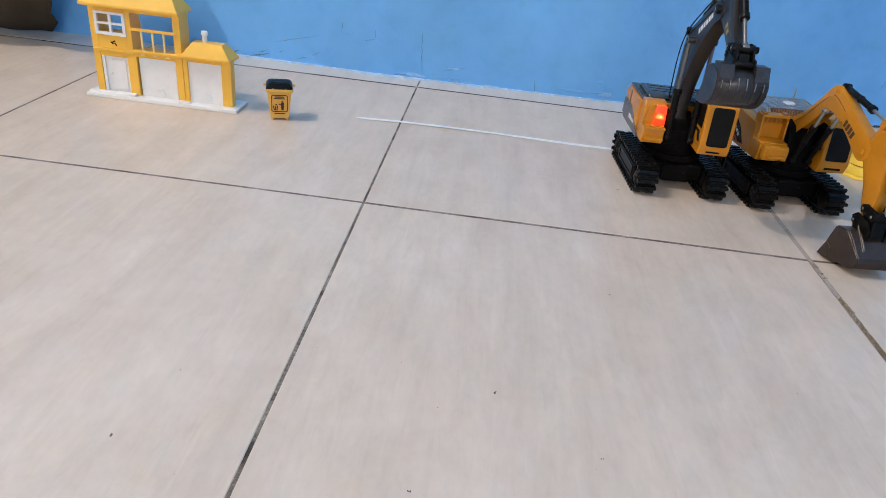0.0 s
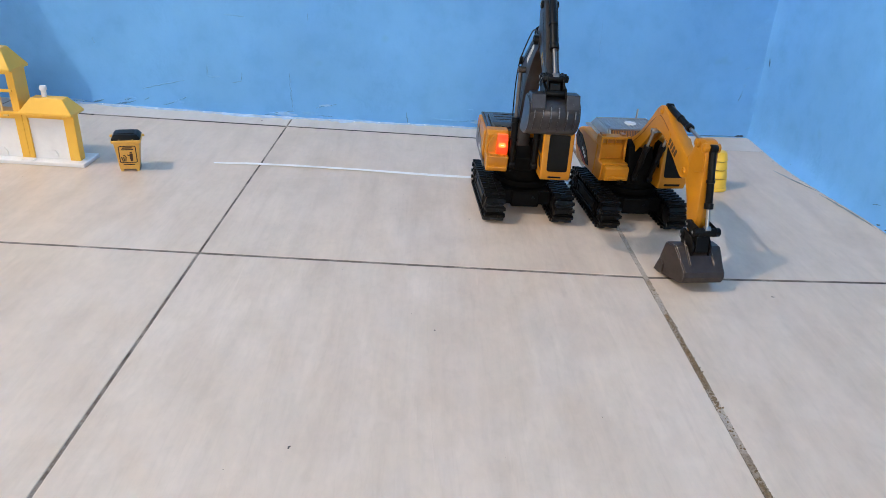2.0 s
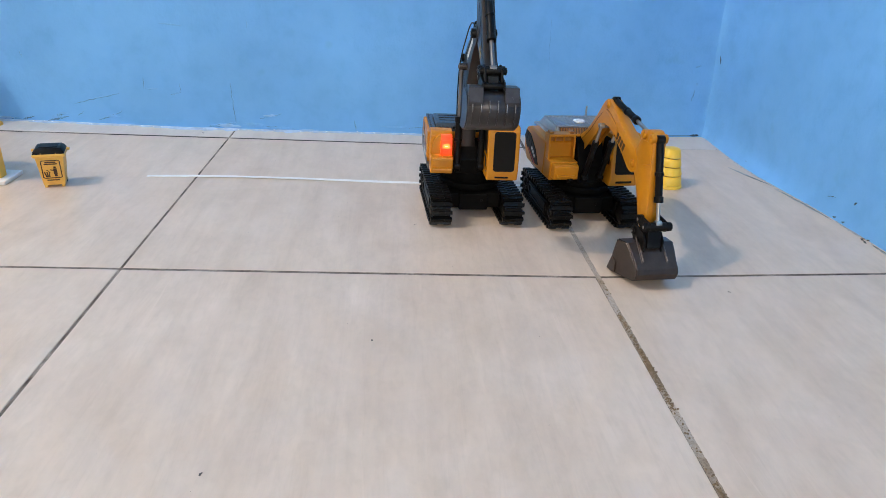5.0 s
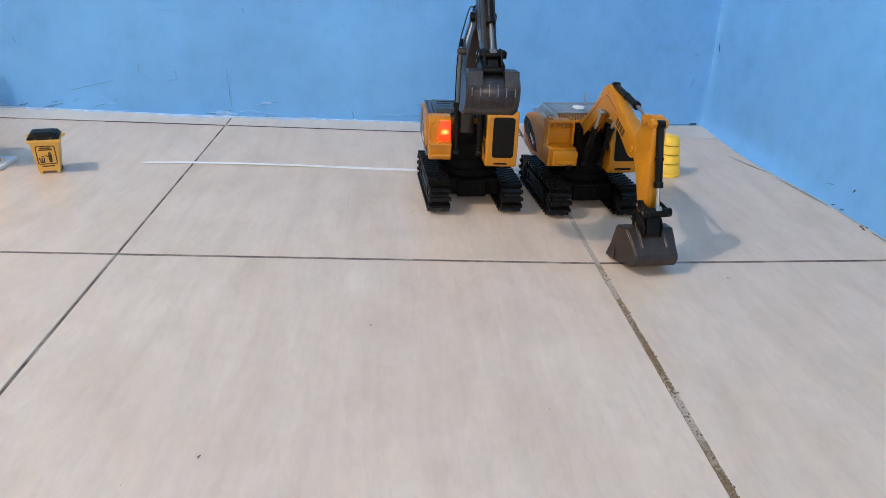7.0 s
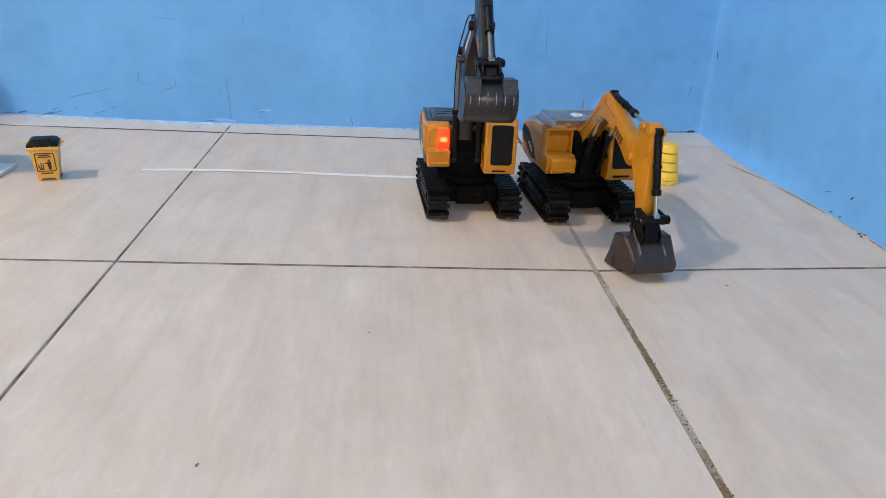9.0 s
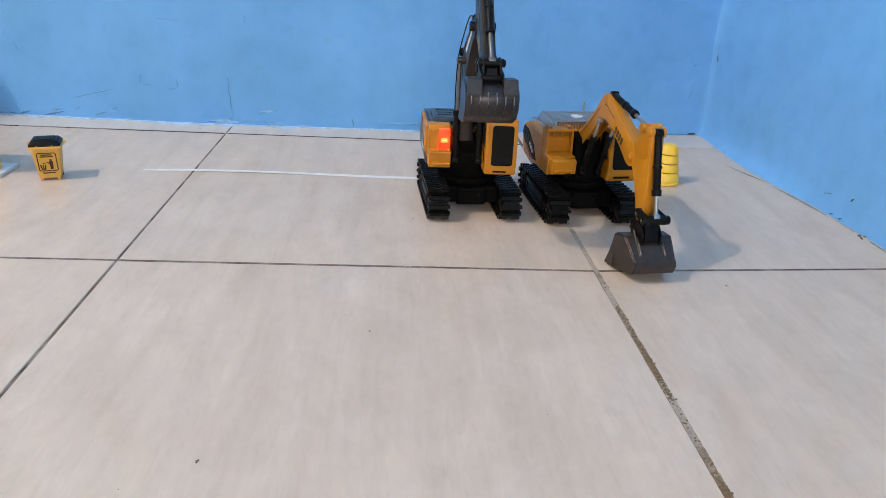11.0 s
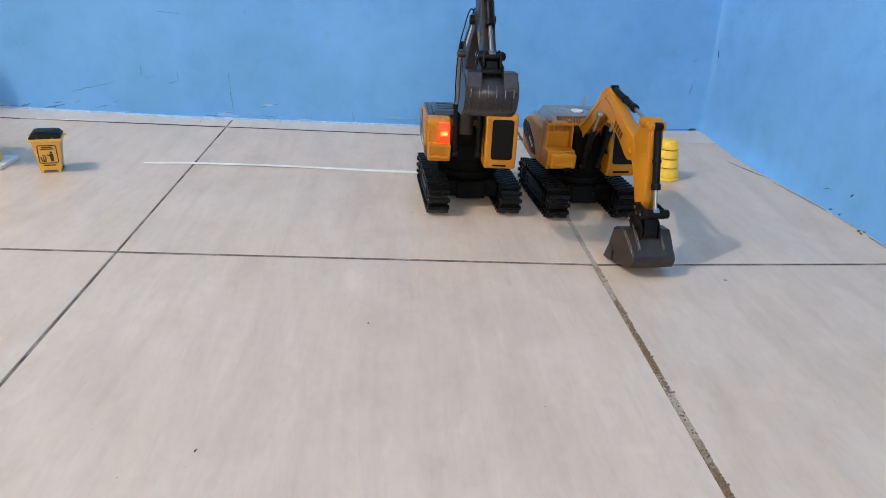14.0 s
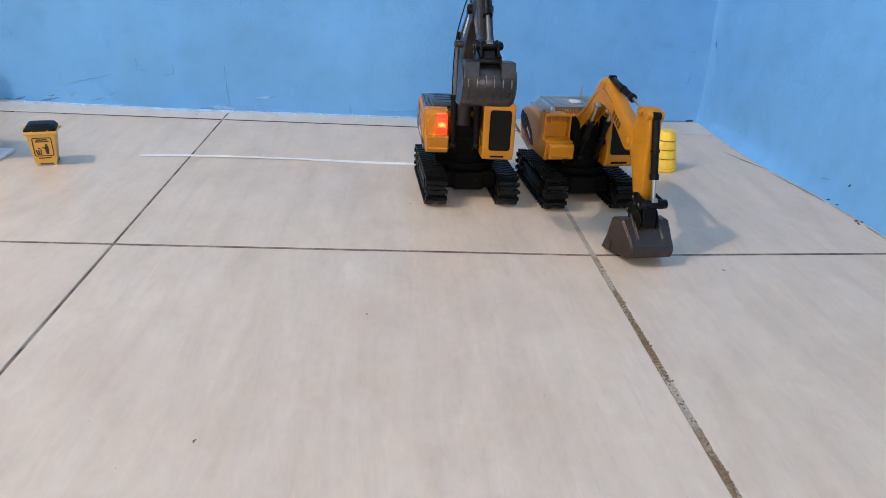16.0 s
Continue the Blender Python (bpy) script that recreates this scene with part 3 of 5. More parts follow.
def bucket(owner, prof_out, prof_mouth, y0, y1, material, rib_material, ribs, teeth_at, tooth_dir, flare=None, steps=6):
    """A digger bucket: curved shell, two cheek plates, ribs down the back, teeth along the lip."""
    yc = (y0 + y1) / 2
    curve = curve_points(prof_out, steps)
    shell = smooth(part("bucket", ribbon(curve, 0.0011, y0, y1), material, owner, "gunmetal grey digger bucket" if steps > 1 else "brown grey digger bucket"), 50 if steps > 1 else 18)
    for y in (y0, y1):
        s = 1 if y == y1 else -1
        ya, yb = sorted((y, y + s * 0.0016))
        part("cheek_plate", prism(curve + prof_mouth, ya, yb, 0.0004, 1), material, shell)
    back = curve[16:-22]
    for k in range(ribs):
        y = y0 + (y1 - y0) * (k + 0.5) / ribs
        lifted = []
        for i, (x, z) in enumerate(back):
            a, b = back[max(i - 1, 0)], back[min(i + 1, len(back) - 1)]
            t = Vector((b[0] - a[0], b[1] - a[1])).normalized()
            lifted.append((x - t.y * 0.0014, z + t.x * 0.0014))
        part("rib", ribbon(lifted, 0.0008, y - 0.0009, y + 0.0009), material, shell)
        part("worn_tick", ribbon([(x + 0.0004, z) for x, z in lifted[:8]], 0.0009, y - 0.0006, y + 0.0006), rib_material, shell)
    tx, tz = teeth_at
    dx, dz = tooth_dir
    for k in range(5):
        y = y0 + 0.004 + (y1 - y0 - 0.008) * k / 4
        bm = bmesh.new()
        n = Vector((-dz, 0, dx)) * 0.0017
        d = Vector((dx, 0, dz))
        base = Vector((tx, y, tz)) - d * 0.004
        tip = base + d * 0.0125
        w = Vector((0, 0.0030, 0))
        vs = [bm.verts.new(q) for q in (base + n - w, base + n + w, base - n + w, base - n - w, tip + n * 0.2 - w * 0.6, tip + n * 0.2 + w * 0.6, tip - n * 0.2 + w * 0.6, tip - n * 0.2 - w * 0.6)]
        for f in ((0, 1, 2, 3), (7, 6, 5, 4), (0, 4, 5, 1), (1, 5, 6, 2), (2, 6, 7, 3), (3, 7, 4, 0)):
            bm.faces.new([vs[i] for i in f])
        soften(bm, 0.0003, 1)
        part("tooth", bm, material, shell)
    if flare:
        xa, xb, wider = flare
        for ob in (shell, *shell.children):
            for v in ob.data.vertices:
                f = 1 + (wider - 1) * min(1.0, max(0.0, (xa - v.co.x) / (xa - xb)))
                v.co.y = yc + (v.co.y - yc) * f
    return shell


def round_pane(name, x_at, y0, y1, z0, z1, r, material, owner, proud=0.0007):
    """A window with rounded corners on a face that leans: x_at(z) is the face."""
    pts = []
    for cy, cz, a0 in ((y1 - r, z1 - r, 0), (y0 + r, z1 - r, 90), (y0 + r, z0 + r, 180), (y1 - r, z0 + r, 270)):
        for k in range(6):
            a = radians(a0 + 18 * k)
            pts.append((cy + r * math.cos(a), cz + r * math.sin(a)))
    bm = bmesh.new()
    front = [bm.verts.new((x_at(z) + proud, y, z)) for y, z in pts]
    rear = [bm.verts.new((x_at(z) - 0.002, y, z)) for y, z in pts]
    bm.faces.new(front)
    bm.faces.new(rear[::-1])
    for k in range(len(pts)):
        q = (k + 1) % len(pts)
        bm.faces.new((front[k], rear[k], rear[q], front[q]))
    part(name, bm, material, owner)


# ---- dark-armed excavator ----
def excavator_dark():
    ex = thing("toy_excavator", (0.4435, 0.240, 0.0), -88.3, "orange toy excavator with dark gunmetal boom and raised bucket", "toy excavator", "toy excavators")
    for s in (-1, 1):
        crawler(ex, s)
    chassis(ex, 0.074)
    set_crawlers(ex, 0.0, 0.004, 2.0)
    yr, yl = -0.066, 0.062
    # lower grey tray and orange upper housing
    part("deck", prism([(0.030, 0.071), (0.030, 0.079), (-0.080, 0.079), (-0.080, 0.071)], yr + 0.001, yl - 0.001, 0.0012), M_GREY, ex, "dark grey plastic deck")
    hous = prism([(0.018, 0.0785), (0.018, 0.126), (-0.072, 0.126), (-0.081, 0.119), (-0.082, 0.0785)], yr, yl, 0.0022, 3)
    body = firm(part("body", hous, M_ORANGE, ex, "orange plastic engine housing"))
    # swooping grey side panels
    swoop = curve_points([(0.032, 0.0785), (0.012, 0.088), (-0.012, 0.100), (-0.034, 0.1045), (-0.0815, 0.106)], 5)
    for y, o in ((yl, 1), (yr, -1)):
        ya, yb = sorted((y - o * 0.001, y + o * 0.0007))
        part("side_panel", prism(swoop + [(-0.0815, 0.0785)], ya, yb, 0.0003, 1), M_GREY, body, "dark grey swooping side panel")
        part("seam", box(-0.0455, -0.0448, *sorted((y, y + o * 0.0010)), 0.080, 0.125, 0), M_GREY, body)
        part("latch", box(-0.052, -0.0495, *sorted((y, y + o * 0.0016)), 0.097, 0.101, 0.0004, 1), M_GREY, body)
        bars(body, "lettering", 2, (0.0145 if o > 0 else -0.026, 0.088), (-0.0082 * o, 0), (0.0062, 0.0062), y + o * 0.0006, o * 0.0006, M_PRINT)
        bars(body, "lettering", 4, (-0.0005 if o > 0 else -0.041 + 0.030, 0.0872), (-0.0050 * o, 0), (0.0036, 0.0046), y + o * 0.0006, o * 0.0006, M_PRINT)
    # smoky hood: stepped lid with a riveted rim and ribs
    rim = box(-0.079, 0.016, yr + 0.004, yl - 0.004, 0.1255, 0.1290, 0.001)
    hood = part("hood", rim, M_SMOKE, ex, "smoky dark glossy engine hood")
    lid = prism([(0.010, 0.1285), (0.003, 0.1352), (-0.058, 0.1352), (-0.072, 0.1285)], yr + 0.013, yl - 0.013, 0.003, 3)
    smooth(part("lid", lid, M_SMOKE, hood))
    for x in (-0.045, -0.030, -0.015):
        part("groove", box(x - 0.0008, x + 0.0008, yr + 0.02, yl - 0.02, 0.1347, 0.1358, 0.0003, 1), M_BLACK, hood)
    for k in range(15):
        x = 0.012 - 0.006 * k
        for y in (yr + 0.007, yl - 0.007):
            smooth(part("rivet", rod((x, y, 0.128), (x, y, 0.1298), 0.0011, seg=8, bevel=0.0003), M_SMOKE, hood))
    for k in range(9):
        y = yr + 0.016 + 0.0108 * k
        part("louvre", box(0.0085, 0.0150, y, y + 0.0060, 0.1292, 0.1325, 0.0006, 1), M_BLACK, hood)
    ex_pipe = rod((-0.058, 0.032, 0.132), (-0.058, 0.032, 0.147), 0.0035, 0.0028, 16, 0.0004)
    rod((-0.058, 0.032, 0.145), (-0.066, 0.034, 0.1525), 0.0030, 0.0040, 16, 0.0004, ex_pipe)
    smooth(part("exhaust_pipe", ex_pipe, M_BLACK, ex, "black bent exhaust pipe"))
    # cab
    c0, c1 = 0.016, yl
    cab_prof = [(0.085, 0.0735), (0.0870, 0.090), (0.0800, 0.1455), (0.0745, 0.1520), (0.0210, 0.1520), (0.0165, 0.1480), (0.0165, 0.0735)]
    cab = firm(part("cab", prism(cab_prof, c0, c1, 0.0028, 3), M_ORANGE, ex, "orange plastic driver's cab"))

    def pane(name, y_or_face, poly, out=0.0006, mat=M_GLASS):
        ya, yb = sorted((y_or_face, y_or_face + out))
        part(name, prism(poly, ya, yb, 0.0002, 1), mat, cab)

    for y, o in ((c1 - 0.0002, 0.0008), (c0 + 0.0002, -0.0008)):
        pane("side_window", y, [(0.0765, 0.111), (0.0725, 0.1440), (0.0705, 0.1460), (0.0435, 0.1460), (0.0420, 0.1445), (0.0420, 0.111)], o)
        pane("side_window", y, [(0.0345, 0.109), (0.0345, 0.1455), (0.0250, 0.1455), (0.0230, 0.1440), (0.0230, 0.1140)], o)
        pane("side_window", y, [(0.0790, 0.091), (0.0700, 0.091), (0.0640, 0.102), (0.0480, 0.102), (0.0480, 0.106), (0.0710, 0.106)], o)
        ya, yb = sorted((y, y + o * 0.7))
        part("door_seam", box(0.0385, 0.0391, ya, yb, 0.078, 0.149, 0), M_PRINT_DARK, cab)
        part("door_seam", box(0.040, 0.082, ya, yb, 0.0855, 0.0861, 0), M_PRINT_DARK, cab)
        ya, yb = sorted((y, y + o * 2))
        part("door_handle", box(0.0405, 0.0430, ya, yb, 0.091, 0.0955, 0.0004, 1), M_ORANGE, cab)
    # front window, leaning with the cab's face
    dark_face = lambda z: 0.0870 - 0.007 * (z - 0.090) / 0.0555 if z > 0.09 else 0.0850 + 0.002 * (z - 0.0735) / 0.0165
    round_pane("front_window", dark_face, c0 + 0.0085, c1 - 0.0065, 0.0880, 0.1445, 0.0042, M_GLASS, cab)
    round_pane("grille_slot", dark_face, c0 + 0.012, c1 - 0.014, 0.0775, 0.0800, 0.0010, M_BLACK, cab)
    part("roof_hatch", box(0.056, 0.075, c0 + 0.010, c1 - 0.010, 0.1515, 0.1527, 0.0005, 1), M_GLASS, cab, "dark roof window")
    for k in range(3):
        y = c0 + 0.012 + 0.011 * k
        part("roof_vent", box(0.025, 0.044, y - 0.003, y + 0.003, 0.1515, 0.1526, 0.0005, 1), M_PRINT_DARK, cab)
    # side box with steps and beacon
    sb = prism([(0.058, 0.0735), (0.060, 0.096), (0.040, 0.096), (0.040, 0.126), (0.034, 0.132), (0.015, 0.132), (0.015, 0.0735)], yr + 0.003, -0.030, 0.0022, 3)
    side_box = firm(part("side_box", sb, M_ORANGE, ex, "orange stepped side box"))
    part("step", box(0.0585, 0.0665, yr + 0.006, -0.032, 0.080, 0.0835, 0.0008), M_ORANGE, side_box)
    part("step", box(0.040, 0.062, yr + 0.003, -0.030, 0.0955, 0.0985, 0.0008), M_ORANGE, side_box)
    for k in range(7):
        y = yr + 0.006 + 0.0045 * k
        part("tread_bar", box(0.042, 0.0615, y, y + 0.0016, 0.098, 0.0996, 0.0003, 1), M_ORANGE, side_box)
    nook = curve_points([(-0.0605, 0.0990), (-0.0602, 0.1130), (-0.0575, 0.1225), (-0.0520, 0.1275), (-0.0480, 0.1285)], 5)
    bm = bmesh.new()
    back, front = ([bm.verts.new((x, y, z)) for y, z in nook + [(-0.0480, 0.0990)]] for x in (0.0395, 0.0478))
    bm.faces.new(back)
    bm.faces.new(front)
    for k in range(len(back)):
        q = (k + 1) % len(back)
        bm.faces.new((back[k], back[q], front[q], front[k]))
    soften(bm, 0.0012, 2, 40)
    smooth(part("lamp_housing", bm, M_ORANGE, side_box, "rounded orange lamp housing"))
    be = prism([(0.0400, 0.0995), (0.0535, 0.0995), (0.0535, 0.1100), (0.0515, 0.1125), (0.0505, 0.1215), (0.0460, 0.1285), (0.0400, 0.1285)], -0.0485, -0.0315, 0.0022, 3)
    beacon = smooth(part("beacon", be, M_BEACON, side_box, "glowing orange-red warning lamp lens"))
    part("lamp_base", box(0.0402, 0.0545, -0.0605, -0.0310, 0.0978, 0.0998, 0.0006), M_ORANGE, beacon)
    smooth(part("bulb", rod((0.0478, -0.0452, 0.1120), (0.0478, -0.0345, 0.1120), 0.0040, 0.0040, 20, 0.0034), M_BULB, beacon, "glowing bulb"))
    part("lens_rib", box(0.0528, 0.0545, -0.0470, -0.0330, 0.1088, 0.1104, 0.0004, 1), M_BEACON, beacon)
    # boom foot and inner frame
    yb = -0.006
    part("boom_bracket", prism([(0.045, 0.070), (0.045, 0.092), (0.020, 0.118), (-0.012, 0.118), (-0.012, 0.070)], yb - 0.019, yb + 0.019, 0.0015), M_MATT, ex)
    boom_prof = curve_points([(-0.004, 0.085), (-0.003, 0.145), (-0.006, 0.205), (-0.003, 0.229), (0.010, 0.240), (0.045, 0.262), (0.085, 0.286), (0.101, 0.2915)], 5)
    boom_prof += curve_points([(0.112, 0.2900), (0.1185, 0.281), (0.114, 0.270), (0.098, 0.260), (0.073, 0.235), (0.050, 0.200), (0.038, 0.170), (0.031, 0.142), (0.030, 0.085)], 4)
    boom = smooth(part("boom", prism(boom_prof, yb - 0.0105, yb + 0.0105, 0.0014, 2), M_GUN, ex, "dark gunmetal curved boom"), 30)
    for o in (-1, 1):
        y = yb + o * 0.0104
        ya, y2 = sorted((y, y + o * 0.0007))
        rimp = [(x * 0.82 + 0.0055, z * 0.9 + 0.018) for x, z in [(-0.002, 0.10), (-0.003, 0.20), (0.0, 0.226), (0.03, 0.20), (0.027, 0.15), (0.025, 0.10)]]
        part("raised_panel", prism(rimp, ya, y2, 0.0003, 1), M_GUN, boom)
        bars(boom, "lettering", 6, (0.083, 0.2675), (-0.0072, -0.0052), (0.0055, 0.0072), y, o * 0.0006, M_PRINT)
    ridge = curve_points([(0.0045, 0.125), (0.0045, 0.175), (0.0030, 0.212), (0.0120, 0.231), (0.040, 0.249), (0.080, 0.273)], 6)
    for o in (-1, 1):
        ya, y2 = sorted((yb + o * 0.0103, yb + o * 0.0111))
        part("groove", ribbon(ridge, 0.0006, ya, y2), M_BLACK, boom)
    pins(boom, [(0.107, 0.280)], yb - 0.0165, yb + 0.0165, 0.0062, M_BLACK)
    pins(boom, [(0.039, 0.226)], yb - 0.0215, yb + 0.0215, 0.0048, M_GUN)
    pins(boom, [(0.001, 0.232)], yb - 0.014, yb + 0.014, 0.0058, M_BLACK)
    for o in (-1, 1):
        cylinder_ram(ex, (0.052, 0.084), (0.039, 0.226), yb + o * 0.0175, 0.0050, 0.50, bright=M_ROD_DULL)
    cylinder_ram(ex, (0.001, 0.232), (0.0905, 0.317), yb, 0.0052, 0.62)
    # stick
    stick_prof = curve_points([(0.187, 0.237), (0.1865, 0.252), (0.172, 0.2605), (0.150, 0.287), (0.124, 0.318), (0.110, 0.3315), (0.094, 0.3290), (0.0855, 0.314), (0.092, 0.297), (0.094, 0.284), (0.102, 0.2705), (0.120, 0.2650), (0.150, 0.2485), (0.178, 0.232), (0.187, 0.237)], 4)[:-1]
    stick = smooth(part("stick", prism(stick_prof, yb - 0.0085, yb + 0.0085, 0.0013, 2), M_GUN, ex, "dark gunmetal stick"), 30)
    for o in (-1, 1):
        y = yb + o * 0.0084
        ya, y2 = sorted((y, y + o * 0.0006))
        part("raised_panel", prism([(0.108, 0.318), (0.150, 0.272), (0.165, 0.258), (0.150, 0.257), (0.118, 0.276), (0.100, 0.300)], ya, y2, 0.0003, 1), M_GUN, stick)
        bars(stick, "lettering", 2, (0.142, 0.266), (0.0075, -0.0060), (0.0065, 0.0070), y + o * 0.0004, o * 0.0006, M_GOLD)
    pins(stick, [(0.103, 0.325)], yb - 0.0115, yb + 0.0115, 0.0052, M_BLACK)
    pins(stick, [(0.182, 0.240)], yb - 0.015, yb + 0.015, 0.0048, M_BLACK)
    pins(stick, [(0.186, 0.249)], yb - 0.0165, yb + 0.0165, 0.0048, M_BLACK)
    cylinder_ram(ex, (0.113, 0.338), (0.198, 0.252), yb, 0.0048, 0.66, bright=M_ROD_DULL)
    # linkage plates and bucket
    for o in (-1, 1):
        ya, y2 = sorted((yb + o * 0.0088, yb + o * 0.0115))
        part("link_plate", prism([(0.182, 0.253), (0.190, 0.256), (0.203, 0.254), (0.2105, 0.240), (0.208, 0.232), (0.202, 0.233), (0.192, 0.246)], ya, y2, 0.0008), M_BLACK, ex)
        ya, y2 = sorted((yb + o * 0.0115, yb + o * 0.0140))
        part("bucket_ear", prism([(0.176, 0.240), (0.184, 0.245), (0.200, 0.242), (0.212, 0.240), (0.216, 0.229), (0.196, 0.224), (0.182, 0.227)], ya, y2, 0.0008), M_BLACK, ex)
    pins(ex, [(0.199, 0.250)], yb - 0.0160, yb + 0.0160, 0.0045, M_BLACK)
    pins(ex, [(0.209, 0.234)], yb - 0.0128, yb + 0.0128, 0.0040, M_BLACK)
    part("link_block", prism([(0.186, 0.231), (0.194, 0.248), (0.204, 0.245), (0.210, 0.232)], yb - 0.007, yb + 0.007, 0.001), M_BLACK, ex)
    grow = lambda pts: [(0.188 + (x - 0.188) * 0.84, 0.2265 + (z - 0.2325) * 0.76) for x, z in pts]
    out = [(0.186, 0.2325), (0.205, 0.2335), (0.221, 0.2300), (0.2310, 0.2190), (0.2335, 0.2050), (0.2290, 0.1900), (0.2180, 0.1790), (0.2030, 0.1715), (0.1850, 0.1680), (0.1660, 0.1662)]
    bk = bucket(ex, grow(out), grow([(0.172, 0.182), (0.179, 0.202), (0.181, 0.220)]), yb - 0.0305, yb + 0.0305, M_BUCKET, M_WORN, 6, grow([(0.166, 0.1662)])[0], (-0.999, -0.03))
    for o in (-1, 1):
        ya, y2 = sorted((yb + o * 0.0128, yb + o * 0.0300))
        part("bucket_shoulder", prism([(0.196, 0.2200), (0.196, 0.2335), (0.2190, 0.2350), (0.2265, 0.2195), (0.2268, 0.2140)], ya, y2, 0.0008), M_BUCKET, bk)
    # stray hydraulic hose along the boom
    cu = bpy.data.curves.new("hose", "CURVE")
    cu.dimensions, cu.bevel_depth, cu.bevel_resolution = "3D", 0.0009, 3
    sp = cu.splines.new("NURBS")
    pts = [(0.01, -0.0215, 0.12), (-0.008, -0.0225, 0.19), (0.004, -0.0215, 0.236), (0.05, -0.0215, 0.262), (0.098, -0.0215, 0.30), (0.12, -0.020, 0.29)]
    sp.points.add(len(pts) - 1)
    for q, p in zip(sp.points, pts):
        q.co = (*p, 1)
    sp.order_u, sp.use_endpoint_u = 4, True
    cu.materials.append(M_BLACK)
    hose = new("hose", cu)
    hose.parent = ex
    return ex


# ---- amber excavator ----
def excavator_amber():
    ex = thing("toy_excavator", (0.618, 0.244, 0.0), -82.5, "amber yellow toy excavator with lowered arm and brown bucket", "toy excavator", "toy excavators")
    for s in (-1, 1):
        crawler(ex, s)
    chassis(ex, 0.066)
    set_crawlers(ex, 0.008, 0.004, -2.5)
    yr, yl = -0.064, 0.068
    hous = prism([(0.022, 0.0640), (0.022, 0.1180), (-0.056, 0.1215), (-0.074, 0.1165), (-0.082, 0.1020), (-0.079, 0.0830), (-0.062, 0.0640)], yr, yl, 0.0045, 3)
    body = firm(part("body", hous, M_AMBER, ex, "amber plastic engine housing"))
    for y, o in ((yl, 1), (yr, -1)):
        ya, yb = sorted((y - o * 0.001, y + o * 0.0007))
        part("side_panel", prism([(-0.002, 0.072), (-0.020, 0.093), (-0.050, 0.110), (-0.072, 0.112), (-0.0775, 0.100), (-0.066, 0.088), (-0.028, 0.070)], ya, yb, 0.0004, 1), M_GLASS, body, "dark side decal")
        for k in range(3):
            bars(body, "vent_slot", 1, (-0.044 - 0.011 * k, 0.098 + 0.003 * k), (-0.01, 0.001), (0.009, 0.0075), y + o * 0.0006, o * 0.0008, M_BLACK)
        bars(body, "red_stripe", 1, (-0.036, 0.0785), (-0.01, 0.0042), (0.040, 0.0022), y + o * 0.0006, o * 0.0007, M_RED)
        bars(body, "lettering", 3, (-0.022, 0.082), (-0.007, 0.004), (0.0055, 0.0045), y + o * 0.0006, o * 0.0006, M_PRINT)
    hood_prof = [(0.006, 0.1195), (-0.002, 0.1345), (-0.060, 0.1355), (-0.078, 0.1205)]
    hood = part("hood", prism(hood_prof, -0.044, 0.050, 0.004, 3), M_CHROME_HOOD, ex, "silvered see-through engine hood")
    smooth(hood)
    part("rim", box(-0.082, 0.012, -0.050, 0.056, 0.1190, 0.1220, 0.001), M_CHROME_HOOD, hood)
    part("hood_front", prism([(0.0040, 0.1225), (0.0066, 0.1225), (0.0012, 0.1335), (-0.0014, 0.1335)], -0.037, 0.043, 0.0004, 1), M_HOOD_BROWN, hood, "brown slotted hood front")
    for k in range(18):
        y = -0.0352 + 0.0044 * k
        part("hood_slat", prism([(0.0062, 0.1232), (0.0072, 0.1232), (0.0021, 0.1330), (0.0011, 0.1330)], y, y + 0.0018, 0), M_BRONZE, hood)
    for k in range(13):
        y = -0.0360 + 0.0064 * k
        part("hood_rib", box(-0.058, -0.004, y, y + 0.0016, 0.1346, 0.1360, 0.0003, 1), M_CHROME_HOOD, hood)
    for k in range(12):
        part("louvre", box(0.0085, 0.0125, -0.044 + 0.008 * k, -0.039 + 0.008 * k, 0.1215, 0.1265, 0.0006, 1), M_AMBER_METAL, hood)
    edge = []
    for y in (-0.040, 0.046):
        edge += [((-0.002, y, 0.1345), (-0.060, y, 0.1355)), ((-0.060, y, 0.1355), (-0.079, y, 0.1215)), ((-0.002, y, 0.1345), (0.0055, y, 0.1215))]
    edge += [((-0.002, -0.040, 0.1345), (-0.002, 0.046, 0.1345)), ((-0.060, -0.040, 0.1355), (-0.060, 0.046, 0.1355))]
    for p, q in edge:
        smooth(part("hood_edge", rod(p, q, 0.0016, seg=10), M_CHROME, hood))
    smooth(part("cap", rod((-0.030, 0.006, 0.135), (-0.030, 0.006, 0.1375), 0.010, 0.009, 24, 0.0006), M_PRINT, hood, "pale round cap"))
    smooth(part("mast", rod((-0.062, 0.030, 0.134), (-0.062, 0.030, 0.152), 0.0018, 0.0014, 10, 0.0003), M_CHROME, ex, "short silver mast"))
    # stepped side box
    sb = prism([(0.046, 0.0650), (0.048, 0.0940), (0.017, 0.0945), (0.016, 0.1290), (0.010, 0.1310), (0.004, 0.0650)], yr + 0.001, -0.020, 0.0016, 3)
    side_box = firm(part("side_box", sb, M_AMBER, ex, "amber stepped side box with an open recess"))
    for ya, yb_ in ((yr + 0.0012, yr + 0.0042), (-0.0232, -0.0202)):
        part("recess_wall", prism([(0.012, 0.0940), (0.034, 0.0940), (0.030, 0.1285), (0.012, 0.1285)], ya, yb_, 0.0008), M_AMBER, side_box)
    part("recess_top", box(0.012, 0.0305, yr + 0.0012, -0.0202, 0.1270, 0.1310, 0.0010), M_AMBER, side_box)
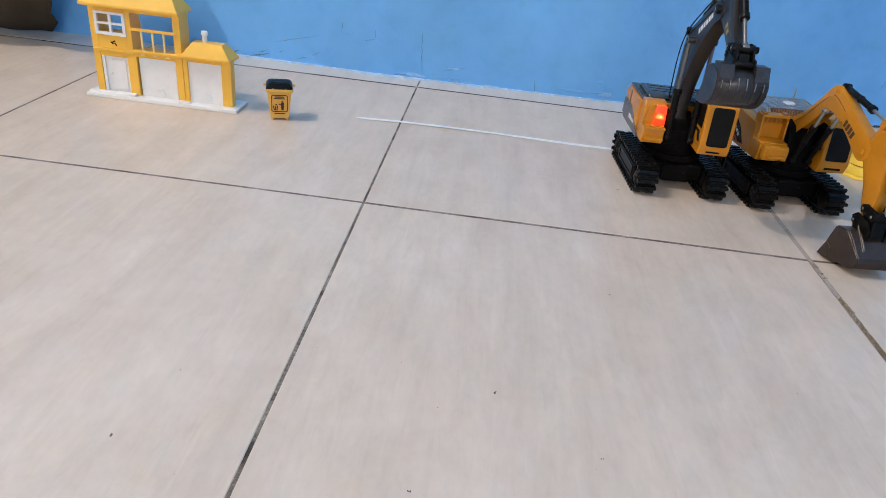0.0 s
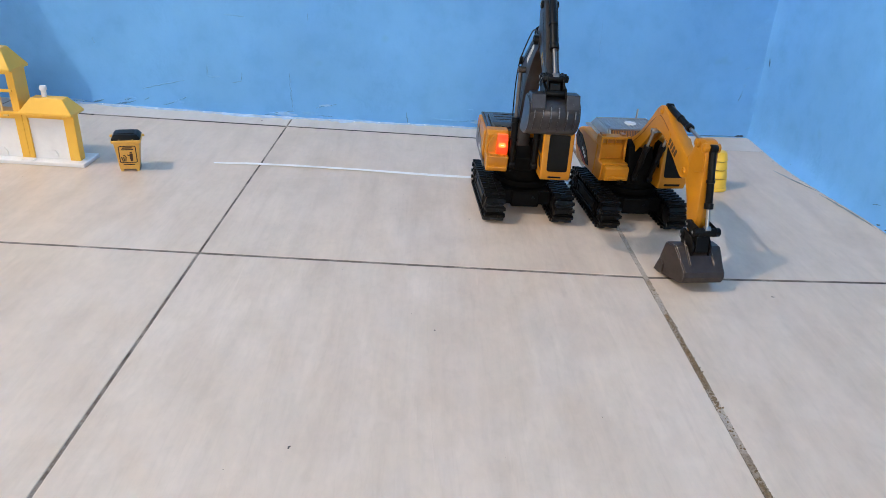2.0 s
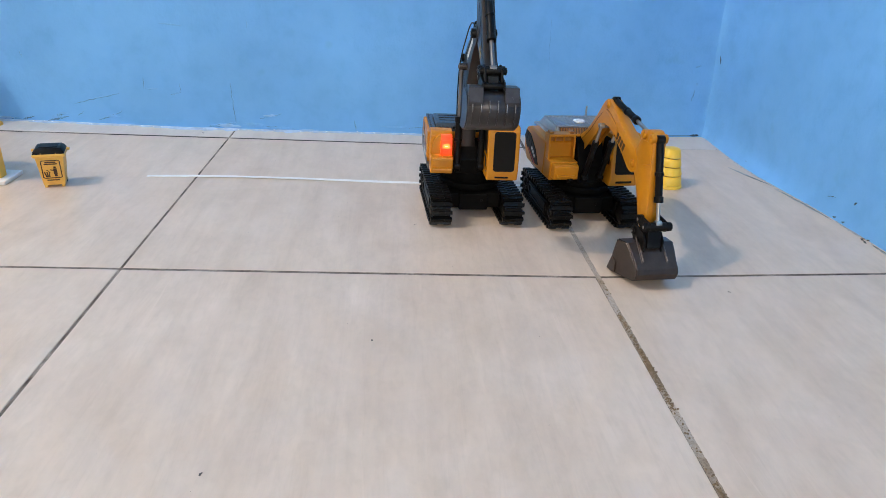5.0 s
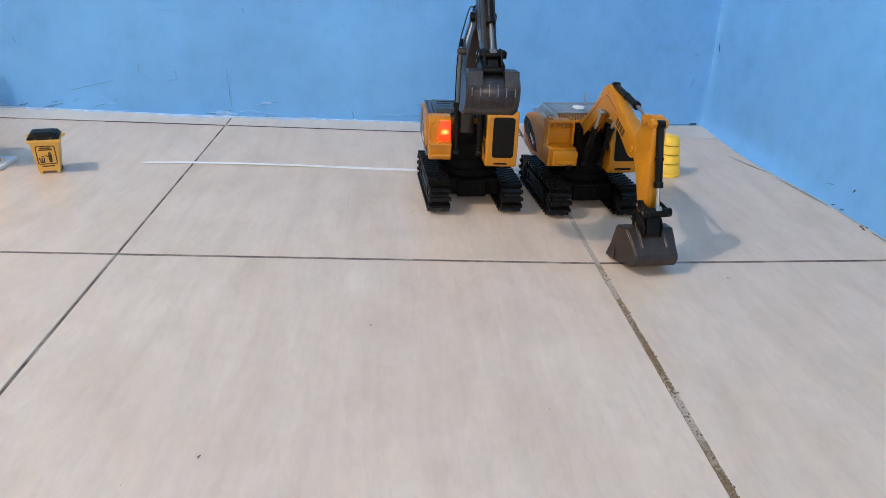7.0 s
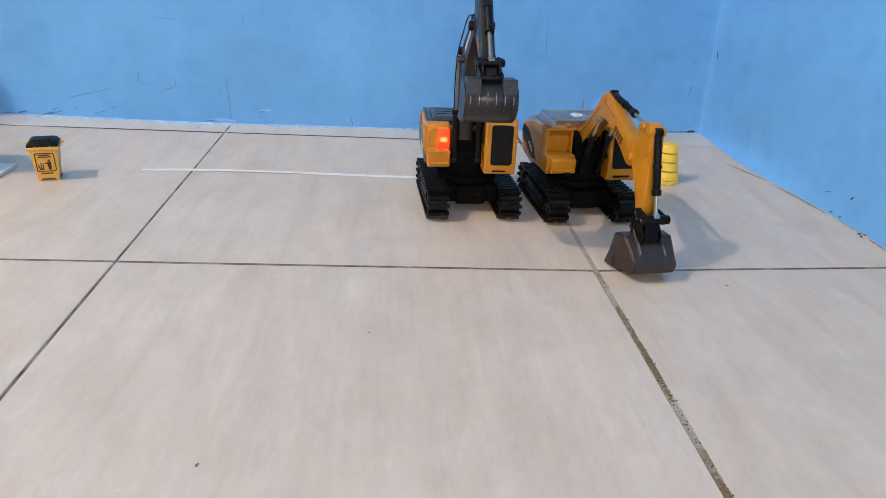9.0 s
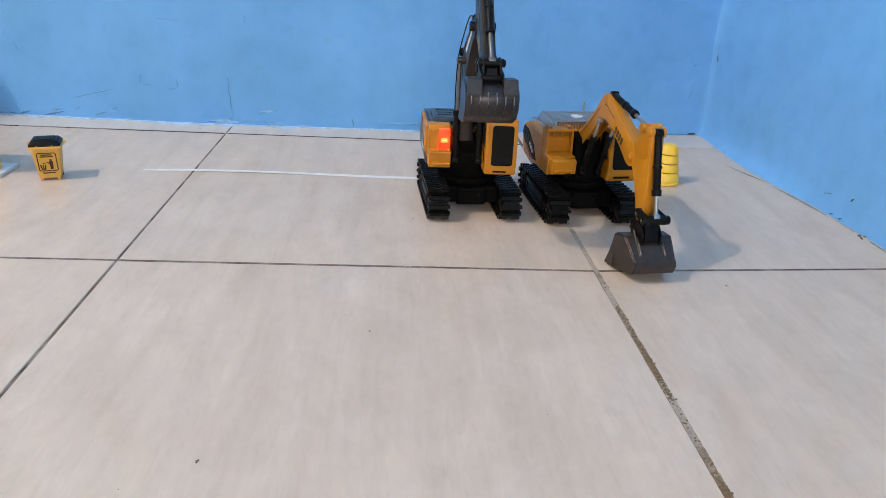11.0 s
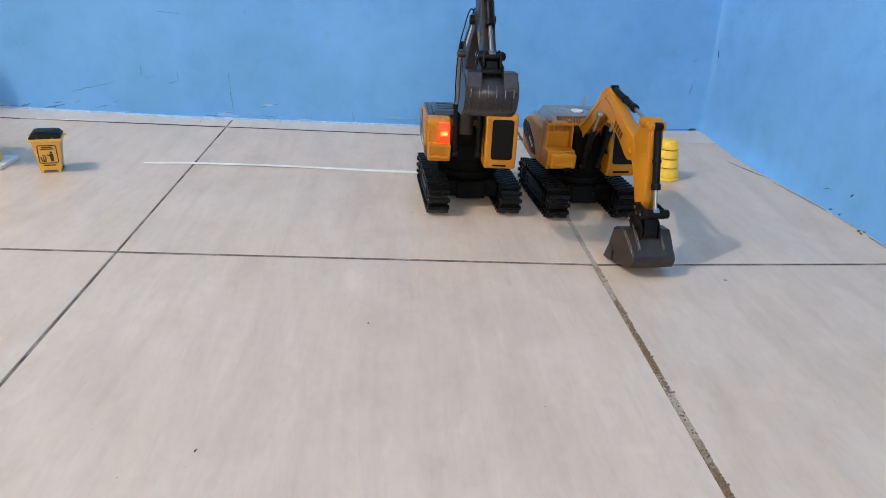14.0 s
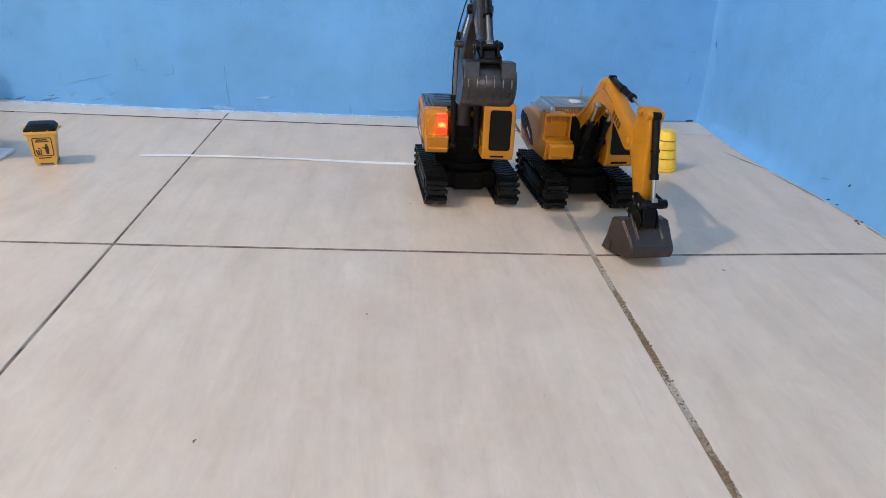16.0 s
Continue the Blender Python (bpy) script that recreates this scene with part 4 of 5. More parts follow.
    part("recess_back", box(0.0150, 0.0185, yr + 0.0045, -0.0235, 0.0945, 0.1268, 0.0004, 1), M_BRONZE, side_box, "darker orange recess back")
    for y in (-0.0490, -0.0350):
        part("slat", box(0.0180, 0.0215, y - 0.0011, y + 0.0011, 0.0948, 0.1268, 0.0005, 1), M_AMBER, side_box)
    for y in (-0.0575, -0.0255):
        part("catch", box(0.014, 0.026, y - 0.0034, y + 0.0034, 0.1308, 0.1342, 0.0008), M_BRONZE, side_box)
    part("step", prism([(0.040, 0.0700), (0.060, 0.0700), (0.060, 0.0890), (0.056, 0.0920), (0.040, 0.0920)], yr + 0.004, -0.022, 0.0012), M_AMBER, side_box)
    part("ledge", box(0.0590, 0.0650, yr + 0.009, -0.027, 0.0745, 0.0775, 0.0008), M_AMBER, side_box)
    hook = box(0.0560, 0.0625, -0.0385, -0.0340, 0.0655, 0.0712, 0.0006)
    box(0.0600, 0.0645, -0.0345, -0.0300, 0.0690, 0.0718, 0.0006, 2, hook)
    part("hook", hook, M_BLACK, side_box, "small black hook")
    # cab
    c0, c1 = 0.026, yl + 0.004
    cab = firm(part("cab", prism([(0.066, 0.0600), (0.070, 0.0750), (0.060, 0.1330), (0.054, 0.1390), (0.004, 0.1390), (0.000, 0.1340), (0.000, 0.0600)], c0, c1, 0.0028, 3), M_AMBER, ex, "amber plastic driver's cab"))
    amber_face = lambda z: 0.070 - 0.010 * (z - 0.075) / 0.058 if z > 0.075 else 0.066 + 0.004 * (z - 0.060) / 0.015
    round_pane("front_window", amber_face, c0 + 0.006, c1 - 0.006, 0.0800, 0.1290, 0.0036, M_GLASS, cab)
    part("grille_slot", box(0.066, 0.0688, c0 + 0.010, c1 - 0.010, 0.0655, 0.0690, 0.0005), M_BLACK, cab)
    for y, o in ((c1 - 0.0002, 0.0008), (c0 + 0.0002, -0.0008)):
        ya, yb = sorted((y, y + o))
        part("side_window", prism([(0.0590, 0.092), (0.0540, 0.1310), (0.0300, 0.1310), (0.0300, 0.092)], ya, yb, 0.0003, 1), M_GLASS, cab)
        part("side_window", prism([(0.0240, 0.096), (0.0240, 0.1310), (0.0060, 0.1310), (0.0060, 0.100)], ya, yb, 0.0003, 1), M_GLASS, cab)
    # boom, stick and rams
    yb = 0.003
    part("boom_bracket", prism([(0.050, 0.060), (0.046, 0.086), (0.032, 0.116), (0.010, 0.124), (-0.030, 0.112), (-0.030, 0.060)], yb - 0.0205, yb + 0.0205, 0.0015), M_MATT, ex)
    up = curve_points([(-0.030, 0.090), (0.000, 0.118), (0.032, 0.141), (0.060, 0.170), (0.079, 0.193), (0.093, 0.1985), (0.106, 0.193), (0.136, 0.1770), (0.172, 0.1620), (0.190, 0.155)], 5)
    lo = curve_points([(0.198, 0.146), (0.198, 0.132), (0.187, 0.1245), (0.174, 0.1270), (0.148, 0.1420), (0.118, 0.1560), (0.097, 0.1620), (0.075, 0.1560), (0.046, 0.1290), (0.020, 0.1060), (-0.006, 0.0880)], 4)
    boom = smooth(part("boom", prism(up + lo, yb - 0.0088, yb + 0.0088, 0.0016, 2), M_AMBER_METAL, ex, "amber painted banana-shaped boom"), 30)
    inner_up = [(x * 0.86 + 0.012, z * 0.93 + 0.0105) for x, z in curve_points([(0.02, 0.118), (0.055, 0.155), (0.082, 0.183), (0.096, 0.184), (0.14, 0.170)], 4)]
    inner_lo = [(x * 0.86 + 0.012, z * 0.93 + 0.0085) for x, z in curve_points([(0.14, 0.158), (0.098, 0.168), (0.080, 0.160), (0.058, 0.138), (0.025, 0.108)], 4)]
    for o in (-1, 1):
        y = yb + o * 0.0087
        ya, y2 = sorted((y, y + o * 0.0009))
        part("raised_panel", prism(inner_up + inner_lo, ya, y2, 0.0003, 1), M_AMBER_METAL, boom)
        bars(boom, "lettering", 6, (0.120, 0.1640), (0.0072, -0.0030), (0.0050, 0.0100), y, o * 0.0006, M_PRINT_DARK)
    # shade of the moulded ledge, drawn as a raised darker strip
    ridge = curve_points([(-0.012, 0.098), (0.012, 0.1165), (0.042, 0.1405), (0.068, 0.168), (0.085, 0.1815), (0.098, 0.1825), (0.125, 0.1715)], 6)
    for o in (-1, 1):
        ya, y2 = sorted((yb + o * 0.0086, yb + o * 0.0093))
        part("groove", ribbon(ridge, 0.0007, ya, y2), M_SEAM, boom, "dark strip for the shade along a moulded ledge")
    pins(boom, [(0.092, 0.191)], yb - 0.0105, yb + 0.0105, 0.0055, M_AMBER_METAL)
    pins(boom, [(0.088, 0.160)], yb - 0.0158, yb + 0.0158, 0.0030, M_WORN)
    pins(boom, [(0.188, 0.137)], yb - 0.0112, yb + 0.0112, 0.0052, M_AMBER_METAL)
    for o in (-1, 1):
        cylinder_ram(ex, (0.054, 0.072), (0.088, 0.160), yb + o * 0.0125, 0.0040, 0.68)
    cylinder_ram(ex, (0.096, 0.1975), (0.206, 0.1805), yb, 0.0043, 0.62)
    stick_prof = curve_points([(0.183, 0.141), (0.193, 0.164), (0.203, 0.181), (0.214, 0.189), (0.226, 0.186), (0.232, 0.168), (0.240, 0.120), (0.245, 0.088), (0.241, 0.071), (0.231, 0.067), (0.222, 0.080), (0.208, 0.107), (0.193, 0.127), (0.184, 0.132), (0.183, 0.141)], 4)[:-1]
    stick = smooth(part("stick", prism(stick_prof, yb - 0.0082, yb + 0.0082, 0.0016, 2), M_AMBER_METAL, ex, "amber painted stick"), 30)
    for o in (-1, 1):
        y = yb + o * 0.0081
        ya, y2 = sorted((y, y + o * 0.0012))
        part("raised_panel", prism([(0.198, 0.148), (0.207, 0.174), (0.229, 0.175), (0.233, 0.150), (0.215, 0.144)], ya, y2, 0.0004, 1), M_AMBER_METAL, stick)
    pins(stick, [(0.206, 0.181)], yb - 0.0112, yb + 0.0112, 0.0058, M_AMBER_METAL)
    pins(stick, [(0.225, 0.180)], yb - 0.0108, yb + 0.0108, 0.0062, M_AMBER_METAL)
    cylinder_ram(ex, (0.2305, 0.1805), (0.262, 0.083), yb, 0.0046, 0.73)
    pins(stick, [(0.238, 0.080)], yb - 0.0140, yb + 0.0140, 0.0058, M_BLACK)
    for o in (-1, 1):
        ya, y2 = sorted((yb + o * 0.0108, yb + o * 0.0132))
        part("link_plate", prism([(0.232, 0.080), (0.240, 0.087), (0.266, 0.085), (0.269, 0.076), (0.260, 0.071), (0.240, 0.073)], ya, y2, 0.0008), M_BLACK, ex)
        part("bucket_ear", prism([(0.222, 0.064), (0.230, 0.071), (0.254, 0.068), (0.264, 0.058), (0.262, 0.044), (0.234, 0.046)], ya, y2, 0.0008), M_BLACK, ex)
    pins(ex, [(0.262, 0.079)], yb - 0.0180, yb + 0.0180, 0.0058, M_BLACK)
    pins(ex, [(0.231, 0.061)], yb - 0.0150, yb + 0.0150, 0.0050, M_BLACK)
    part("link_block", prism([(0.236, 0.044), (0.236, 0.070), (0.258, 0.074), (0.264, 0.050)], yb - 0.0090, yb + 0.0090, 0.001), M_BLACK, ex)
    # the lip rests on the floor, the curved back stands clear of it
    yk = yb + 0.0013
    out = [(0.2300, 0.0490), (0.2500, 0.0520), (0.2600, 0.0450), (0.2715, 0.0352), (0.2800, 0.0290), (0.2822, 0.0235), (0.2795, 0.0152), (0.2725, 0.0112), (0.2240, 0.0016)]
    bk = bucket(ex, out, [(0.2235, 0.012), (0.2250, 0.028)], yk - 0.0270, yk + 0.0270, M_BUCKET_BROWN, M_BUCKET_BROWN, 0, (0.2240, 0.0024), (-1.0, 0.0), (0.276, 0.222, 1.26), 1)
    for o in (-1, 1):
        ym = yk + o * 0.0348
        part("side_cutter", prism([(0.2150, 0.0012), (0.2380, 0.0060), (0.2370, 0.0190), (0.2255, 0.0250)], ym - 0.0012, ym + 0.0012, 0.0004, 1), M_BUCKET_BROWN, bk)
    for o in (-1, 1):
        ya, y2 = sorted((yb + o * 0.0160, yb + o * 0.0180))
        ym = yk + o * 0.0165
        part("back_rib", ribbon([(0.2535, 0.0508), (0.2608, 0.0455), (0.2722, 0.0358)], 0.0011, ym - 0.0008, ym + 0.0008), M_WORN_BROWN, bk, "worn rib")
        part("gusset", prism([(0.246, 0.060), (0.2740, 0.0352), (0.2710, 0.0330), (0.246, 0.047)], ya, y2, 0.0004, 1), M_BUCKET_BROWN, bk)
    return ex


excavator_dark()
excavator_amber()


# ---- toy house ----
def toy_house():
    h = thing("toy_house", (-0.545, 0.278, 0.0), 0, "yellow and white plastic toy fire house with two garage doors", "toy house")
    W, D = 0.265, 0.058
    part("base", box(0, W, 0, D, 0, 0.0065, 0.0012), M_TOYWHITE, h, "white base plate")
    part("kerb", box(0.004, 0.085, 0.004, 0.014, 0.006, 0.0105, 0.001), M_TOYWHITE, h)
    y0, y1 = 0.014, 0.050
    z0, zf, zt = 0.0065, 0.083, 0.152
    tx0, tx1, bx = 0.016, 0.170, 0.086
    Y = M_TOYYEL

    def wall(*b, parent=h, nm="wall", bevel=0.0008):
        return part(nm, box(*b, bevel), Y, parent)

    # tower: posts and bands leave real openings
    wall(tx0, tx0 + 0.012, y0, y1, z0, zt)
    wall(tx0 + 0.058, bx + 0.004, y0, y1, z0, zf)
    wall(tx0 + 0.060, bx, y0, y1, zf, zt)
    wall(tx1 - 0.012, tx1, y0, y1, z0, zt)
    wall(tx0 + 0.012, tx0 + 0.058, y0, y1, 0.070, zf)
    wall(bx + 0.004, tx1 - 0.012, y0, y1, 0.074, zf)
    wall(tx0 + 0.012, tx0 + 0.060, y0, y1, zf, 0.108)
    wall(tx0 + 0.012, tx0 + 0.060, y0, y1, 0.142, zt)
    wall(bx, tx1 - 0.012, y0, y1, 0.146, zt)
    wall(tx0 + 0.002, bx + 0.002, y0 - 0.003, y0 + 0.002, zf - 0.004, zf + 0.001, nm="ledge")
    wall(bx + 0.002, tx1, y0 - 0.005, y0 + 0.002, zf - 0.001, zf + 0.004, nm="ledge")
    # four-pane window
    wx0, wx1, wz0, wz1 = tx0 + 0.010, tx0 + 0.062, 0.106, 0.144
    fr = part("window", box(wx0, wx1, y0 - 0.003, y0 + 0.002, wz0, wz0 + 0.005, 0.0006), M_TOYWHITE, h, "white window frame with four panes")
    for b in ((wx0, wx1, wz1 - 0.004, wz1), (wx0, wx0 + 0.005, wz0 + 0.005, wz1 - 0.004), (wx1 - 0.005, wx1, wz0 + 0.005, wz1 - 0.004)):
        part("window_frame", box(b[0], b[1], y0 - 0.003, y0 + 0.002, b[2], b[3], 0.0005), M_TOYWHITE, fr)
    part("mullion", box((wx0 + wx1) / 2 - 0.002, (wx0 + wx1) / 2 + 0.002, y0 - 0.002, y0 + 0.001, wz0 + 0.005, wz1 - 0.004, 0.0004), M_TOYWHITE, fr)
    part("glazing_bar", box(wx0 + 0.005, wx1 - 0.005, y0 - 0.0025, y0 + 0.0012, (wz0 + wz1) / 2 - 0.0018, (wz0 + wz1) / 2 + 0.0018, 0.0004), M_TOYWHITE, fr)
    # small dark emblem under the window: plain leaning strokes
    for a, (ex_, ez_) in enumerate(((0.035, 0.093), (0.038, 0.0955), (0.041, 0.0915))):
        bm = box(-0.0030, 0.0030, -0.0006, 0.0006, -0.0010, 0.0010, 0.0003, 1)
        em = part("emblem", bm, M_BLACK, h)
        em.matrix_basis = pose(tx0 + ex_, y0 - 0.0004, ez_, 0, (38, -30, 50)[a], 0)
    # balcony rail
    rail = part("railing", box(bx + 0.001, tx1 - 0.006, y0 - 0.003, y0 + 0.001, 0.1180, 0.1225, 0.0008), Y, h, "yellow balcony railing")
    for x in (bx + 0.016, bx + 0.035, bx + 0.054):
        part("baluster", box(x, x + 0.0034, y0 - 0.002, y0 + 0.0005, zf + 0.003, 0.1182, 0.0010), M_TOYCREAM, rail, "cream baluster")
    for x in (bx + 0.014, bx + 0.036, bx + 0.057):
        part("corbel", box(x, x + 0.0075, y0 - 0.0035, y0 + 0.001, zf - 0.0048, zf - 0.0015, 0.0008), M_TOYCREAM, h)
    # door: white frame, pale leaf, handle, grey curtain-like relief
    dx0, dx1 = tx0 + 0.014, tx0 + 0.057
    door = part("door", box(dx0, dx1, y0 + 0.004, y0 + 0.007, z0, 0.070, 0.0006), M_TOYWHITE, h, "white toy front door")
    part("door_frame", box(dx0 - 0.001, dx0 + 0.004, y0 + 0.0005, y0 + 0.0045, z0, 0.070, 0.0006), M_TOYWHITE, door)
    part("door_panel", box(dx0 + 0.014, dx1 - 0.004, y0 + 0.0025, y0 + 0.0045, z0 + 0.006, 0.064, 0.001), M_TOYWHITE, door)
    part("door_handle", box(dx0 + 0.009, dx0 + 0.014, y0 + 0.0005, y0 + 0.0045, 0.038, 0.042, 0.0008), M_TOYWHITE, door)
    # garage doors with a moulded handle
    for gx0, gx1, gz in ((bx + 0.006, tx1 - 0.014, 0.074), (0.176, 0.238, 0.078)):
        g = part("garage_door", box(gx0, gx1, y0 + 0.004, y0 + 0.0075, z0, gz, 0.0008), M_TOYWHITE, h, "white toy garage door")
        cx = gx0 + (gx1 - gx0) * 0.5
        part("door_handle", prism([(cx - 0.008, 0.018), (cx - 0.004, 0.0225), (cx + 0.005, 0.0225), (cx + 0.009, 0.016), (cx + 0.009, 0.009), (cx + 0.004, 0.009), (cx + 0.002, 0.017)], y0 + 0.0022, y0 + 0.0045, 0.0006), M_TOYWHITE, g)
    part("sill", box(0.160, 0.182, 0.003, 0.0135, 0.006, 0.0085, 0.0006), M_TOYWHITE, h)
    # garage wing
    wall(tx1 + 0.0005, 0.178, y0, y1, z0, 0.084)
    wall(0.2365, 0.2535, y0, 0.031, z0, 0.084)
    wall(0.178, 0.2365, y0, y1, 0.077, 0.084)
    part("back_panel", box(tx0 + 0.012, 0.238, y1 - 0.004, y1 - 0.001, z0, 0.074, 0.0005), M_TOYWHITE, h)

    def hip(x0, x1, ya, yb, z, top, run, nm):
        """A hipped roof with an overhanging eave."""
        bm = bmesh.new()
        ym = (ya + yb) / 2
        lower = [bm.verts.new(q) for q in ((x0, ya, z), (x1, ya, z), (x1, yb, z), (x0, yb, z))]
        eave = [bm.verts.new(q) for q in ((x0, ya, z + 0.004), (x1, ya, z + 0.004), (x1, yb, z + 0.004), (x0, yb, z + 0.004))]
        tops = [bm.verts.new(q) for q in ((x0 + run, ym - 0.010, top), (x1 - run, ym - 0.010, top), (x1 - run, ym + 0.010, top), (x0 + run, ym + 0.010, top))]
        for a, b in ((lower, eave), (eave, tops)):
            for k in range(4):
                bm.faces.new((a[k], a[(k + 1) % 4], b[(k + 1) % 4], b[k]))
        bm.faces.new(lower[::-1])
        bm.faces.new(tops)
        bmesh.ops.recalc_face_normals(bm, faces=bm.faces)
        soften(bm, 0.0008, 2)
        return part(nm, bm, Y, h, "yellow hipped roof")

    hip(tx0 - 0.010, tx1 + 0.002, 0.004, 0.060, zt, 0.186, 0.018, "roof")
    hip(tx1 + 0.001, 0.2555, 0.005, 0.050, 0.084, 0.110, 0.017, "roof")
    ch = turned([(0.0042, 0.108), (0.0040, 0.120), (0.0054, 0.1212), (0.0054, 0.1262), (0.0046, 0.1275), (0.0012, 0.1276)], 20)
    bmesh.ops.translate(ch, vec=(0.205, 0.030, 0), verts=ch.verts)
    smooth(part("chimney", ch, M_TOYWHITE, h, "small white round chimney"))
    return h


toy_house()


# ---- toy bin ----
def toy_bin():
    b = thing("toy_bin", (-0.2060, 0.289, 0.0), 17, "yellow toy wheelie bin with black lid and brown print", "toy bin")
    b.matrix_basis = pose(-0.2075, 0.289, 0.0, 0, 0, 17) @ Matrix.Diagonal((1.15, 1.08, 1.0, 1.0))
    bm = bmesh.new()
    rings = []
    for z, hx, hy in ((0.0035, 0.0132, 0.0120), (0.0500, 0.0172, 0.0160), (0.0505, 0.0196, 0.0184), (0.0555, 0.0200, 0.0188)):
        rings.append([bm.verts.new((sx * hx, sy * hy, z)) for sx, sy in ((-1, -1), (1, -1), (1, 1), (-1, 1))])
    for lo, hi in zip(rings, rings[1:]):
        for k in range(4):
            bm.faces.new((lo[k], lo[(k + 1) % 4], hi[(k + 1) % 4], hi[k]))
    bm.faces.new(rings[0])
    bm.faces.new(rings[-1])
    bmesh.ops.recalc_face_normals(bm, faces=bm.faces)
    soften(bm, 0.0013, 2, 20)
    smooth(part("body", bm, M_BIN, b, "yellow plastic tub"))
    # lid: a low hipped cap with a raised panel
    bm = bmesh.new()
    rings = []
    for z, hx, hy in ((0.0550, 0.0190, 0.0178), (0.0580, 0.0190, 0.0178), (0.0640, 0.0150, 0.0140)):
        rings.append([bm.verts.new((sx * hx, sy * hy, z)) for sx, sy in ((-1, -1), (1, -1), (1, 1), (-1, 1))])
    for lo, hi in zip(rings, rings[1:]):
        for k in range(4):
            bm.faces.new((lo[k], lo[(k + 1) % 4], hi[(k + 1) % 4], hi[k]))
    bm.faces.new(rings[0])
    bm.faces.new(rings[-1])
    bmesh.ops.recalc_face_normals(bm, faces=bm.faces)
    soften(bm, 0.0012, 2, 20)
    lid = smooth(part("lid", bm, M_BLACK, b, "black hinged lid"))
    part("lid_panel", box(-0.0115, 0.0115, -0.0105, 0.0105, 0.0636, 0.0652, 0.0007), M_BLACK, lid)
    for x in (-0.009, 0.009):
        smooth(part("stud", rod((x, -0.0178, 0.0566), (x, -0.0186, 0.0566), 0.0009, seg=10), M_GOLD, lid))
    for s in (-1, 1):
        smooth(part("wheel", rod((s * 0.0090, 0.0112, 0.004), (s * 0.0132, 0.0112, 0.004), 0.0040, seg=20, bevel=0.0006), M_BLACK, b))
        part("foot", box(s * 0.0104 - 0.0020, s * 0.0104 + 0.0020, -0.0118, -0.0070, 0.0, 0.0045, 0.0005), M_BIN, b)
        smooth(part("hinge_knob", rod((s * 0.0196, 0.008, 0.0555), (s * 0.0232, 0.008, 0.0555), 0.0022, seg=14, bevel=0.0005), M_BIN, b))
    smooth(part("handle", rod((-0.013, 0.0205, 0.0545), (0.013, 0.0205, 0.0545), 0.0014, seg=10), M_BIN, b))
    # print on the sloping front: rounded frame, bars of lettering, basket strokes and a throwing sign
    tilt = math.degrees(math.atan2(0.0040, 0.0465))

    def label(nm, x, z, w, h, turn=0.0):
        ob = part(nm, box(-w / 2, w / 2, -0.0004, 0.0006, -h / 2, h / 2, 0.0002, 1), M_BROWN, b)
        ob.matrix_basis = pose(0, -0.0123, 0.0035, tilt, 0, 0) @ pose(x, 0, z, 0, turn, 0)

    for q in ((0, 0.0415, 0.0190, 0.0012), (0, 0.0125, 0.0190, 0.0012), (-0.0112, 0.0270, 0.0012, 0.0265), (0.0112, 0.0270, 0.0012, 0.0265)):
        label("print_frame", *q)
    for x, z, turn in ((-0.0104, 0.0408, -45), (0.0104, 0.0408, 45), (-0.0104, 0.0132, 45), (0.0104, 0.0132, -45)):
        label("print_frame", x, z, 0.0026, 0.0012, turn)
    for q in ((0, 0.0386, 0.0130, 0.0018), (0, 0.0356, 0.0160, 0.0016), (0, 0.0088, 0.0150, 0.0016)):
        label("lettering", *q)
    for x, turn in ((-0.0082, -12), (-0.0058, -4), (-0.0034, 8)):
        label("print_stroke", x, 0.0188, 0.0013, 0.0078, turn)
    label("print_stroke", -0.0056, 0.0152, 0.0056, 0.0011)
    label("print_stroke", -0.0046, 0.0248, 0.0040, 0.0012, 35)
    for q in ((0.0042, 0.0235, 0.0042, 0.0090), (0.0042, 0.0176, 0.0034, 0.0050), (0.0042, 0.0300, 0.0028, 0.0026)):
        label("print_block", *q)
    label("print_block", 0.0010, 0.0252, 0.0052, 0.0013, 25)
    return b


toy_bin()


# ---- stacked yellow cone ----
def toy_barrel():
    b = thing("toy_barrel", (0.8225, 0.370, 0.0), 0, "yellow ringed toy traffic barrel beside the amber excavator", "toy barrel")
    # a broad plain foot, then three flaring rings that sit in one another
    tiers = [(0.0, 0.0060, 0.0284, 0.0279), (0.0062, 0.0218, 0.0268, 0.0244), (0.0234, 0.0375, 0.0243, 0.0211), (0.0391, 0.0530, 0.0211, 0.0181), (0.0546, 0.0690, 0.0180, 0.0144)]
    for z0, z1, r0, r1 in tiers:
        bm = turned([(r0 - 0.0010, z0), (r0, z0 + 0.0008), (r1, z1 - 0.0012), (r1 - 0.0012, z1)], 44)
        smooth(part("ring", bm, M_CONE, b), 50)
    for z, r in ((0.0226, 0.0214), (0.0383, 0.0187), (0.0538, 0.0158)):
        smooth(part("band", rod((0, 0, z - 0.0016), (0, 0, z + 0.0016), r, seg=44), M_CONE_BAND, b, "dull olive groove"))
    smooth(part("top", turned([(0.0126, 0.0685), (0.0126, 0.0697), (0.0100, 0.0706), (0.002, 0.0710)], 36), M_CONE, b))
    return b


toy_barrel()


